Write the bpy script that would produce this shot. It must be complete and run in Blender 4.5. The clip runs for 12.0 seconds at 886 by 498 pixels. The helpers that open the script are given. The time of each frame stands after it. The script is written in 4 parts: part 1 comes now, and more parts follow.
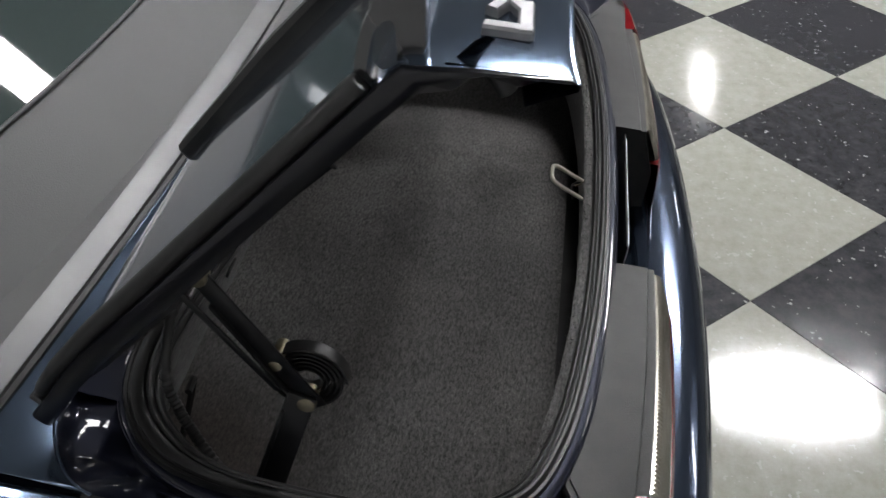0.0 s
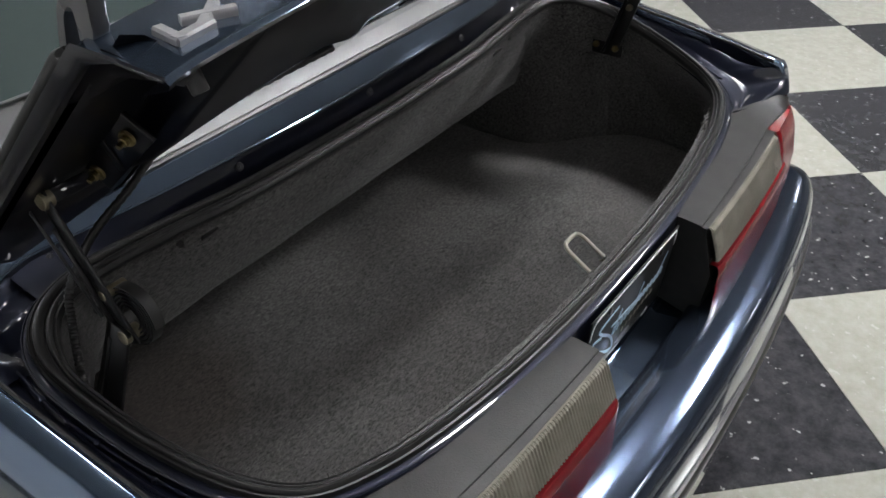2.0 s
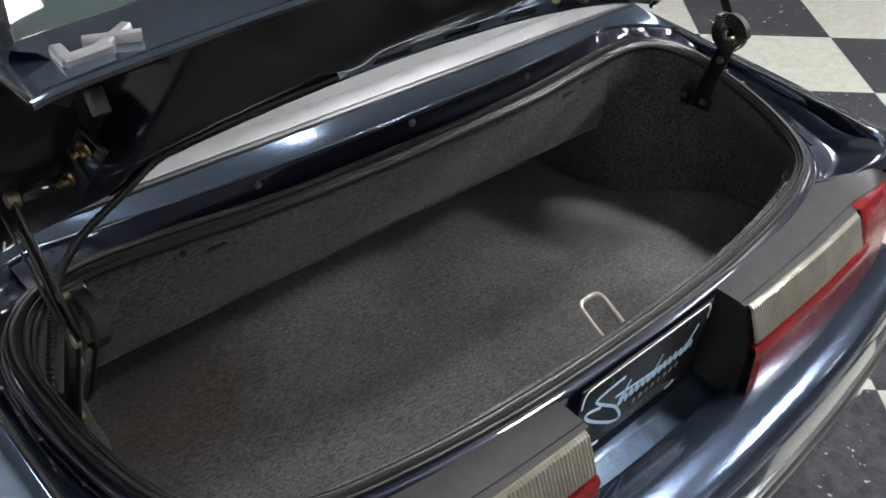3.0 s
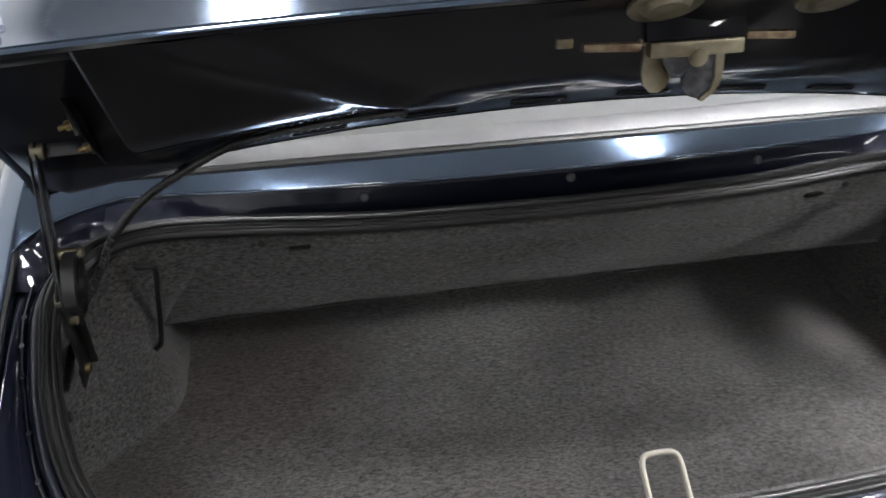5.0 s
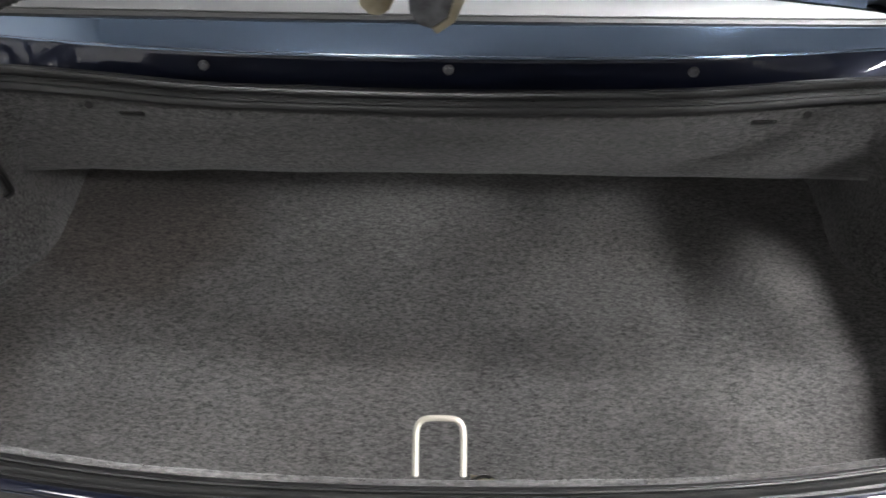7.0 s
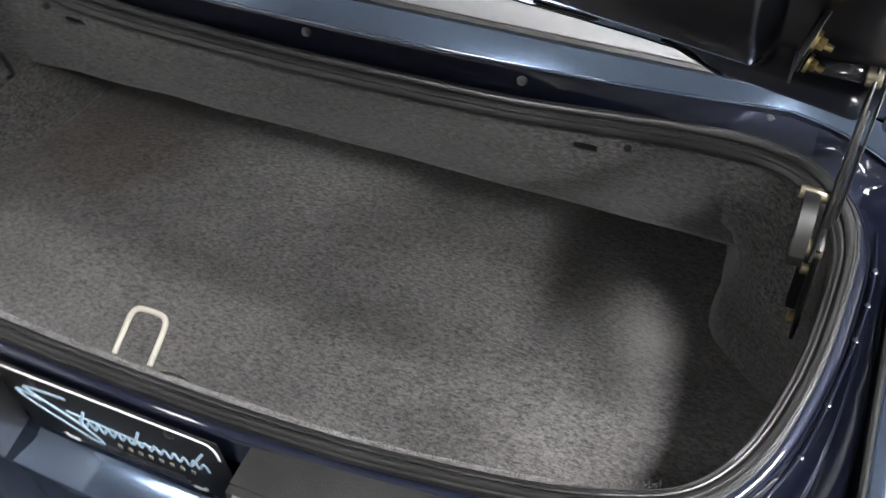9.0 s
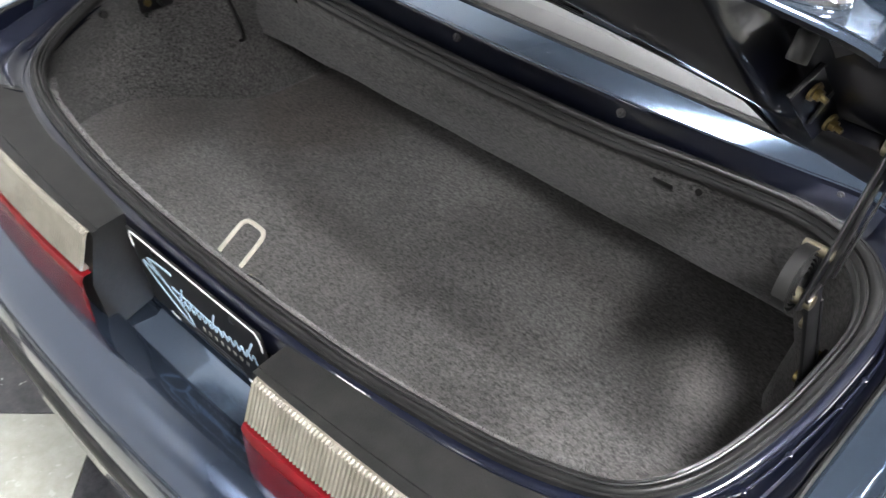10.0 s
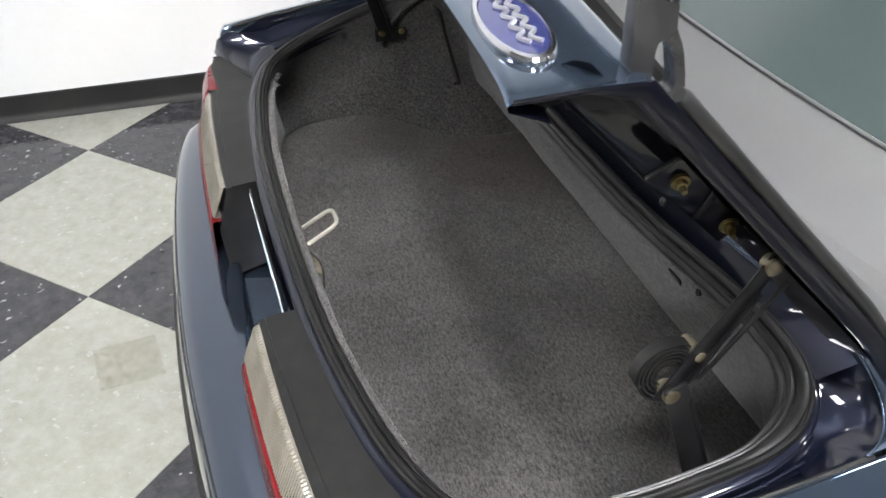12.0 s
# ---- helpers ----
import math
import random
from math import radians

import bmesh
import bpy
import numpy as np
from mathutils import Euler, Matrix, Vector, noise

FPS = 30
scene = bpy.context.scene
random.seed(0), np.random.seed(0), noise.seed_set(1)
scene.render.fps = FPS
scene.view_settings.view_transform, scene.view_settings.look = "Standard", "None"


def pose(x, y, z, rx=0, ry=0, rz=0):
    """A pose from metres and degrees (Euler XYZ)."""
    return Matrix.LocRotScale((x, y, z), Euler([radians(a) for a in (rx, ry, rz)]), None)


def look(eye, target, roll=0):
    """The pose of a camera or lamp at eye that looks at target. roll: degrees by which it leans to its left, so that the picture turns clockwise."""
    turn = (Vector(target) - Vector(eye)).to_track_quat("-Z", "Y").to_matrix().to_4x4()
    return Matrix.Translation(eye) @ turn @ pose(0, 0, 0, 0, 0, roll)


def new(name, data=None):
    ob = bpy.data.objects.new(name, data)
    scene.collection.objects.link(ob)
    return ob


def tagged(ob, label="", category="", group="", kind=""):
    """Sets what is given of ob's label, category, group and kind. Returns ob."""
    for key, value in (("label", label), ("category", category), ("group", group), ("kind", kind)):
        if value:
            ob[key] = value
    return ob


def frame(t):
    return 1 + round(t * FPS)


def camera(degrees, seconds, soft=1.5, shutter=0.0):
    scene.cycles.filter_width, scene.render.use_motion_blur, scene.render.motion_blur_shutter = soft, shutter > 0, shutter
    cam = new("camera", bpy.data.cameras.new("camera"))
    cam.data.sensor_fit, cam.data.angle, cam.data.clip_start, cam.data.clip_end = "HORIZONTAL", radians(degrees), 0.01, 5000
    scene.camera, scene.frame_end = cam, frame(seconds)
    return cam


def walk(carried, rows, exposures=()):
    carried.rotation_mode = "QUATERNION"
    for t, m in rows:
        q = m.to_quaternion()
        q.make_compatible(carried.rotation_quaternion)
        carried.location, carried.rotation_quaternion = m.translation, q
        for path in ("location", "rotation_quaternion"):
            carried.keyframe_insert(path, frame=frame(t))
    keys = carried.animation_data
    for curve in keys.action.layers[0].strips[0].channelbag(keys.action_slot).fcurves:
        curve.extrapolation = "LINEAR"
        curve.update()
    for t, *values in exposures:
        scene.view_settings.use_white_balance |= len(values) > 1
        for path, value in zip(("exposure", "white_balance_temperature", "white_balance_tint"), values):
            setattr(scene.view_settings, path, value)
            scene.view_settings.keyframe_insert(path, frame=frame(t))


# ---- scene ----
cam = camera(50.4, 12.0, shutter=0.3)
PATH = [
    (0, (-1.221, 0.104, 1.624), (0.327, 0.305, 0.372), 1.0),
    (0.5, (-1.208, -0.033, 1.631), (0.305, 0.33, 0.374), 1.3),
    (1, (-1.194, -0.166, 1.634), (0.285, 0.363, 0.397), 1.1),
    (1.5, (-1.164, -0.295, 1.641), (0.287, 0.423, 0.468), 1.0),
    (2, (-1.106, -0.412, 1.641), (0.245, 0.5, 0.482), 0.7),
    (2.5, (-1.02, -0.486, 1.645), (0.235, 0.572, 0.502), 0.8),
    (2.7, (-0.983, -0.511, 1.643), (0.233, 0.6, 0.508), 0.8),
    (4.3, (-0.587, -0.664, 1.652), (0.118, 0.826, 0.519), 1.6),
    (4.5, (-0.529, -0.652, 1.653), (0.087, 0.869, 0.51), 1.3),
    (5, (-0.413, -0.582, 1.651), (-0.072, 0.993, 0.466), 1.2),
    (5.5, (-0.338, -0.496, 1.643), (-0.246, 1.01, 0.33), 1.4),
    (6, (-0.258, -0.443, 1.633), (-0.215, 0.953, 0.201), 1.5),
    (6.5, (-0.144, -0.424, 1.628), (-0.117, 0.913, 0.141), 0.6),
    (7, (-0.002, -0.408, 1.641), (-0.005, 0.916, 0.142), 0.7),
    (7.5, (0.146, -0.404, 1.625), (0.114, 0.943, 0.147), 0.2),
    (7.7, (0.202, -0.404, 1.623), (0.176, 0.947, 0.149), 0.2),
    (9.3, (0.671, -0.422, 1.619), (-0.06, 0.813, 0.226), -0.9),
    (9.5, (0.725, -0.437, 1.619), (-0.099, 0.772, 0.255), -0.2),
    (10, (0.87, -0.442, 1.623), (-0.187, 0.649, 0.322), 0.2),
    (10.5, (0.969, -0.41, 1.627), (-0.263, 0.573, 0.396), 1.0),
    (11, (1.076, -0.325, 1.624), (-0.276, 0.521, 0.417), 0.7),
    (11.5, (1.169, -0.239, 1.624), (-0.296, 0.458, 0.453), 0.7),
    (12, (1.238, -0.126, 1.633), (-0.316, 0.376, 0.478), 0.3),
]
EXPOSURES = [(0, -0.95), (0.5, -1.0), (1, -0.95), (2, -0.5), (2.5, -0.2), (4.5, 0.1), (5.5, 0.4), (7, 0.5), (9.5, 0.7), (11, 0.5), (12, 0.2)]
walk(cam, [(t, look(eye, target, roll)) for t, eye, target, roll in PATH], EXPOSURES)


# ---- world and lights ----
world = bpy.data.worlds.new("showroom_air")
scene.world = world
world.use_nodes = True
world.node_tree.nodes["Background"].inputs[0].default_value = (0.5, 0.55, 0.6, 1)
world.node_tree.nodes["Background"].inputs[1].default_value = 0.02
CEIL = 4.0
LAMPS = [(4.35, -2.05), (-1.7, -0.9), (2.0, -0.25), (-0.5, 1.75), (1.9, 3.25), (-0.6, 6.4), (-1.0, -3.9), (4.4, 1.9), (4.4, 5.7), (4.4, -5.6),
         (9.5, -1.7), (9.5, 2.0), (9.5, 5.7), (9.5, -5.5)]
LAMP_SIZE = {0: (1.4, 1.0), 1: (0.62, 0.75), 2: (1.15, 0.85), 3: (1.4, 0.4), 4: (0.5, 0.55), 10: (0.5, 0.8), 11: (0.5, 0.8), 12: (0.5, 0.8), 13: (0.5, 0.8)}
LAMP_POWER = 80.0
LAMP_OUTPUT = {0: 2.3, 1: 0.25, 2: 2.3, 3: 0.7, 4: 0.4, 6: 0.3, 7: 0.12, 8: 0.5, 9: 0.6}


# ---- materials ----
def mat(name, color, rough=0.5, metal=0.0, coat=0.0, spec=0.5):
    m = bpy.data.materials.new(name)
    m.use_nodes = True
    b = m.node_tree.nodes["Principled BSDF"]
    b.inputs["Base Color"].default_value = (*color, 1)
    b.inputs["Roughness"].default_value = rough
    b.inputs["Metallic"].default_value = metal
    b.inputs["Coat Weight"].default_value = coat
    b.inputs["Coat Roughness"].default_value = 0.04
    b.inputs["Specular IOR Level"].default_value = spec
    return m


def node(m, kind, **sets):
    n = m.node_tree.nodes.new(kind)
    for key, value in sets.items():
        n.inputs[key.replace("_", " ")].default_value = value
    return n


def link(m, a, b):
    m.node_tree.links.new(a, b)


def bsdf(m):
    return m.node_tree.nodes["Principled BSDF"]


def noisy(m, scale, low, high, detail=4.0, lo=0.35, hi=0.65, coords="Object", rough=None, bump=0.0, bump_scale=None):
    """Colour between low and high by noise, with bump and roughness from noise too."""
    tc = m.node_tree.nodes.new("ShaderNodeTexCoord")
    n = node(m, "ShaderNodeTexNoise", Scale=scale, Detail=detail)
    link(m, tc.outputs[coords], n.inputs["Vector"])
    r = m.node_tree.nodes.new("ShaderNodeValToRGB")
    r.color_ramp.elements[0].position, r.color_ramp.elements[1].position = lo, hi
    r.color_ramp.elements[0].color, r.color_ramp.elements[1].color = (*low, 1), (*high, 1)
    link(m, n.outputs["Fac"], r.inputs["Fac"])
    link(m, r.outputs["Color"], bsdf(m).inputs["Base Color"])
    if rough:
        mr = node(m, "ShaderNodeMapRange", To_Min=rough[0], To_Max=rough[1])
        n2 = node(m, "ShaderNodeTexNoise", Scale=scale * 0.3, Detail=5.0)
        link(m, tc.outputs[coords], n2.inputs["Vector"])
        link(m, n2.outputs["Fac"], mr.inputs["Value"])
        link(m, mr.outputs["Result"], bsdf(m).inputs["Roughness"])
    if bump:
        n3 = node(m, "ShaderNodeTexNoise", Scale=bump_scale or scale, Detail=4.0)
        link(m, tc.outputs[coords], n3.inputs["Vector"])
        bp = node(m, "ShaderNodeBump", Strength=1.0, Distance=bump)
        link(m, n3.outputs["Fac"], bp.inputs["Height"])
        link(m, bp.outputs["Normal"], bsdf(m).inputs["Normal"])
    return m


def flake(name, color, rough, metal):
    """Metallic car paint: fine flake under a sharp clear coat with slight orange peel."""
    m = mat(name, color, rough, metal, 1.0)
    bsdf(m).inputs["Coat Roughness"].default_value = 0.015
    low, high = [0.95 * c for c in color], [1.05 * c for c in color]
    noisy(m, 7, low, high, rough=(rough - 0.008, rough + 0.008))
    tc = m.node_tree.nodes.new("ShaderNodeTexCoord")
    peel = node(m, "ShaderNodeTexNoise", Scale=140.0, Detail=1.0)
    link(m, tc.outputs["Object"], peel.inputs["Vector"])
    bp = node(m, "ShaderNodeBump", Strength=0.25, Distance=0.0002)
    link(m, peel.outputs["Fac"], bp.inputs["Height"])
    link(m, bp.outputs["Normal"], bsdf(m).inputs["Coat Normal"])
    return m


PAINT = flake("navy_paint", (0.12, 0.166, 0.24), 0.125, 0.9)
# body paint darkened for the jambs: shade and dark reflections put into its colour
PAINT_SHADED = flake("navy_paint_shaded", (0.005, 0.0068, 0.016), 0.4, 0.5)
bsdf(PAINT_SHADED).inputs["Coat Roughness"].default_value = 0.012
bsdf(PAINT_SHADED).inputs["Specular IOR Level"].default_value = 0.2
# lid paint taken near black, with the underside's shade in the colour
PAINT_LID_SHADED = flake("lid_paint_shaded", (0.0016, 0.0018, 0.004), 0.35, 0.0)
bsdf(PAINT_LID_SHADED).inputs["Specular IOR Level"].default_value = 0.1
bsdf(PAINT_LID_SHADED).inputs["Coat Roughness"].default_value = 0.03
bsdf(PAINT_LID_SHADED).inputs["Coat Weight"].default_value = 0.6
BUMPER = flake("bumper_paint", (0.05, 0.068, 0.105), 0.17, 0.85)
BLACK = noisy(mat("black_plastic", (0.01, 0.01, 0.01), 0.45, spec=0.3), 30, (0.007, 0.007, 0.007), (0.014, 0.0135, 0.013), rough=(0.38, 0.55), bump=0.0004, bump_scale=400)
STEEL_BLACK = noisy(mat("black_steel", (0.004, 0.004, 0.0045), 0.3, 0.0, spec=0.35), 40, (0.003, 0.003, 0.0035), (0.008, 0.008, 0.0085), rough=(0.2, 0.42))
RUBBER = noisy(mat("rubber", (0.007, 0.007, 0.007), 0.42), 25, (0.005, 0.005, 0.005), (0.012, 0.0117, 0.0114), rough=(0.36, 0.5))
SILVER = noisy(mat("brushed_silver", (0.22, 0.22, 0.22), 0.36, 1.0), 8, (0.13, 0.13, 0.133), (0.165, 0.165, 0.165), rough=(0.48, 0.58))
CHROME = mat("chrome", (0.82, 0.82, 0.83), 0.12, 1.0)
BADGE = noisy(mat("badge_chrome", (0.4, 0.4, 0.41), 0.4, 0.6), 60, (0.29, 0.29, 0.3), (0.36, 0.36, 0.37), rough=(0.32, 0.45))
ZINC = noisy(mat("zinc", (0.22, 0.19, 0.13), 0.4, 0.8), 35, (0.13, 0.105, 0.065), (0.3, 0.27, 0.2), rough=(0.3, 0.5))
RUSTY = noisy(mat("stained_zinc", (0.2, 0.13, 0.08), 0.45, 0.6), 70, (0.09, 0.05, 0.03), (0.3, 0.24, 0.16), rough=(0.3, 0.6))
PLATE = mat("plate_black", (0.006, 0.006, 0.0065), 0.45, spec=0.2)
DULL = noisy(mat("dull_steel", (0.06, 0.06, 0.065), 0.5, 0.7), 80, (0.035, 0.035, 0.038), (0.1, 0.1, 0.105))
GOLD = noisy(mat("gold_zinc", (0.22, 0.17, 0.07), 0.4, 1.0), 90, (0.17, 0.125, 0.05), (0.28, 0.23, 0.12), rough=(0.3, 0.5))
CREAM = mat("striker_metal", (0.33, 0.31, 0.26), 0.35, 0.3)
RED = noisy(mat("red_lens", (0.2, 0.008, 0.012), 0.2, 0.0, 0.0, 0.25), 25, (0.11, 0.004, 0.007), (0.15, 0.007, 0.01))
CLEAR = noisy(mat("clear_lens", (0.22, 0.21, 0.19), 0.25, 0.5, 0.6), 20, (0.22, 0.203, 0.165), (0.3, 0.28, 0.235))
WHITE = mat("white_print", (0.8, 0.8, 0.8), 0.4)
SKY_PRINT = mat("pale_blue_print", (0.45, 0.6, 0.72), 0.4)
BLUE_ENAMEL = mat("blue_enamel", (0.022, 0.027, 0.1), 0.15, 0.0, 1.0)
SOFT_TOP = noisy(mat("grey_vinyl", (0.1, 0.1, 0.1), 0.6), 3, (0.09, 0.09, 0.091), (0.11, 0.11, 0.109), rough=(0.55, 0.7), bump=0.0003, bump_scale=600)
RACK = noisy(mat("rack_grey", (0.018, 0.018, 0.019), 0.25, 0.0, 1.0), 20, (0.015, 0.015, 0.016), (0.024, 0.024, 0.025), rough=(0.2, 0.34))
GLASS = mat("dark_glass", (0.045, 0.06, 0.058), 0.03, 0.0, 0.0, 0.9)
WALL = noisy(mat("white_wall", (0.8, 0.8, 0.8), 0.7), 1.2, (0.76, 0.77, 0.77), (0.82, 0.82, 0.81), bump=0.0004, bump_scale=300)
WALL_GREY = noisy(mat("grey_wall", (0.2, 0.2, 0.2), 0.7), 1.2, (0.18, 0.18, 0.183), (0.22, 0.22, 0.22))
CEILING = noisy(mat("ceiling_grey", (0.32, 0.32, 0.32), 0.9), 2, (0.34, 0.34, 0.34), (0.38, 0.38, 0.38))
COVE = noisy(mat("cove_base", (0.012, 0.012, 0.013), 0.55, 0, 0, 0.3), 5, (0.011, 0.011, 0.012), (0.022, 0.021, 0.02), rough=(0.45, 0.6))
PRIMER = noisy(mat("floor_slab", (0.1, 0.1, 0.1), 0.5), 3, (0.08, 0.08, 0.08), (0.12, 0.12, 0.12))

def glow(output):
    """A lamp's diffuser, at a share of the usual output."""
    m = bpy.data.materials.new("lamp_diffuser")
    m.use_nodes = True
    bsdf(m).inputs["Emission Color"].default_value = (0.99, 0.985, 1.0, 1)
    bsdf(m).inputs["Emission Strength"].default_value = LAMP_POWER * output
    return m


def carpet_material(name, low, high, grain=190.0, span=(0.37, 0.72)):
    m = mat(name, low, 1.0, 0, 0, 0.1)
    tc = m.node_tree.nodes.new("ShaderNodeTexCoord")
    fine = node(m, "ShaderNodeTexNoise", Scale=430.0, Detail=2.0)
    mid = node(m, "ShaderNodeTexNoise", Scale=grain, Detail=5.0, Roughness=0.72)
    big = node(m, "ShaderNodeTexNoise", Scale=2.6, Detail=5.0, Roughness=0.6)
    lay = node(m, "ShaderNodeMapping", Scale=(0.6, 1.3, 1.0), Rotation=(0, 0, 0.25))
    link(m, tc.outputs["Object"], lay.inputs["Vector"])
    for n in (fine, mid):
        link(m, lay.outputs["Vector"], n.inputs["Vector"])
    link(m, tc.outputs["Object"], big.inputs["Vector"])
    add = node(m, "ShaderNodeMath")
    add.operation = "MULTIPLY_ADD"
    link(m, fine.outputs["Fac"], add.inputs[0])
    add.inputs[1].default_value = 0.4
    link(m, mid.outputs["Fac"], add.inputs[2])
    r = m.node_tree.nodes.new("ShaderNodeValToRGB")
    r.color_ramp.elements[0].position, r.color_ramp.elements[1].position = span
    r.color_ramp.elements[0].color, r.color_ramp.elements[1].color = (*low, 1), (*high, 1)
    half = node(m, "ShaderNodeMath")
    half.operation = "MULTIPLY"
    half.inputs[1].default_value = 0.714
    link(m, add.outputs[0], half.inputs[0])
    link(m, half.outputs[0], r.inputs["Fac"])
    warm = m.node_tree.nodes.new("ShaderNodeMix")
    warm.data_type = "RGBA"
    warm.blend_type = "MULTIPLY"
    warm.inputs[0].default_value = 1.0
    tint = m.node_tree.nodes.new("ShaderNodeValToRGB")
    tint.color_ramp.elements[0].color, tint.color_ramp.elements[1].color = (0.66, 0.65, 0.645, 1), (1.2, 1.19, 1.17, 1)
    tint.color_ramp.elements[0].position, tint.color_ramp.elements[1].position = 0.35, 0.65
    link(m, big.outputs["Fac"], tint.inputs["Fac"])
    soil = node(m, "ShaderNodeTexNoise", Scale=3.2, Detail=2.0)
    link(m, lay.outputs["Vector"], soil.inputs["Vector"])
    brown = m.node_tree.nodes.new("ShaderNodeValToRGB")
    brown.color_ramp.elements[0].color, brown.color_ramp.elements[1].color = (1.05, 1.045, 1.04, 1), (0.92, 0.895, 0.88, 1)
    brown.color_ramp.elements[0].position, brown.color_ramp.elements[1].position = 0.48, 0.68
    link(m, soil.outputs["Fac"], brown.inputs["Fac"])
    worn = m.node_tree.nodes.new("ShaderNodeMix")
    worn.data_type = "RGBA"
    worn.blend_type = "MULTIPLY"
    worn.inputs[0].default_value = 1.0
    link(m, r.outputs["Color"], worn.inputs[6])
    link(m, brown.outputs["Color"], worn.inputs[7])
    link(m, worn.outputs[2], warm.inputs[6])
    link(m, tint.outputs["Color"], warm.inputs[7])
    link(m, warm.outputs[2], bsdf(m).inputs["Base Color"])
    bp = node(m, "ShaderNodeBump", Strength=0.7, Distance=0.0014)
    link(m, half.outputs[0], bp.inputs["Height"])
    link(m, bp.outputs["Normal"], bsdf(m).inputs["Normal"])
    bsdf(m).inputs["Sheen Weight"].default_value = 0.15
    return m


def stain_shade(m, at, size, tint):
    """A ragged brownish darkening of the carpet colour, for an old stain and for shade."""
    tc = m.node_tree.nodes.new("ShaderNodeTexCoord")
    ragged = node(m, "ShaderNodeTexNoise", Scale=7.0, Detail=4.0)
    link(m, tc.outputs["Object"], ragged.inputs["Vector"])
    off = m.node_tree.nodes.new("ShaderNodeVectorMath")
    off.operation = "DISTANCE"
    off.inputs[1].default_value = at
    link(m, tc.outputs["Object"], off.inputs[0])
    far = node(m, "ShaderNodeMath")
    far.operation = "MULTIPLY_ADD"
    far.inputs[1].default_value = -0.16
    link(m, ragged.outputs["Fac"], far.inputs[0])
    link(m, off.outputs["Value"], far.inputs[2])
    dim = node(m, "ShaderNodeMapRange", From_Min=size - 0.15, From_Max=size - 0.03, To_Min=0.75, To_Max=0.0)
    link(m, far.outputs[0], dim.inputs["Value"])
    mix = m.node_tree.nodes.new("ShaderNodeMix")
    mix.data_type = "RGBA"
    mix.blend_type = "MULTIPLY"
    mix.inputs[7].default_value = (*tint, 1)
    link(m, dim.outputs["Result"], mix.inputs[0])
    link(m, bsdf(m).inputs["Base Color"].links[0].from_socket, mix.inputs[6])
    link(m, mix.outputs[2], bsdf(m).inputs["Base Color"])


CARPET = carpet_material("charcoal_carpet", (0.034, 0.0337, 0.0335), (0.208, 0.205, 0.204))
# brown stain, with the soft shade over it put into the colour too
stain_shade(CARPET, (-0.47, 0.56, 0.575), 0.17, (0.5, 0.42, 0.37))
# rim shade along the left wall, put into the carpet colour
stain_shade(CARPET, (-0.66, 0.33, 0.575), 0.12, (0.58, 0.54, 0.51))
# same carpet, darkened so the boot walls carry their shade in the colour
LINING_SHADED = carpet_material("shaded_lining_carpet", (0.008, 0.0079, 0.0078), (0.155, 0.1532, 0.152), 185.0, (0.37, 0.69))
SEAL = noisy(mat("seal_rubber", (0.008, 0.008, 0.008), 0.3, spec=0.45), 25, (0.006, 0.006, 0.006), (0.012, 0.0117, 0.0114), rough=(0.3, 0.44))


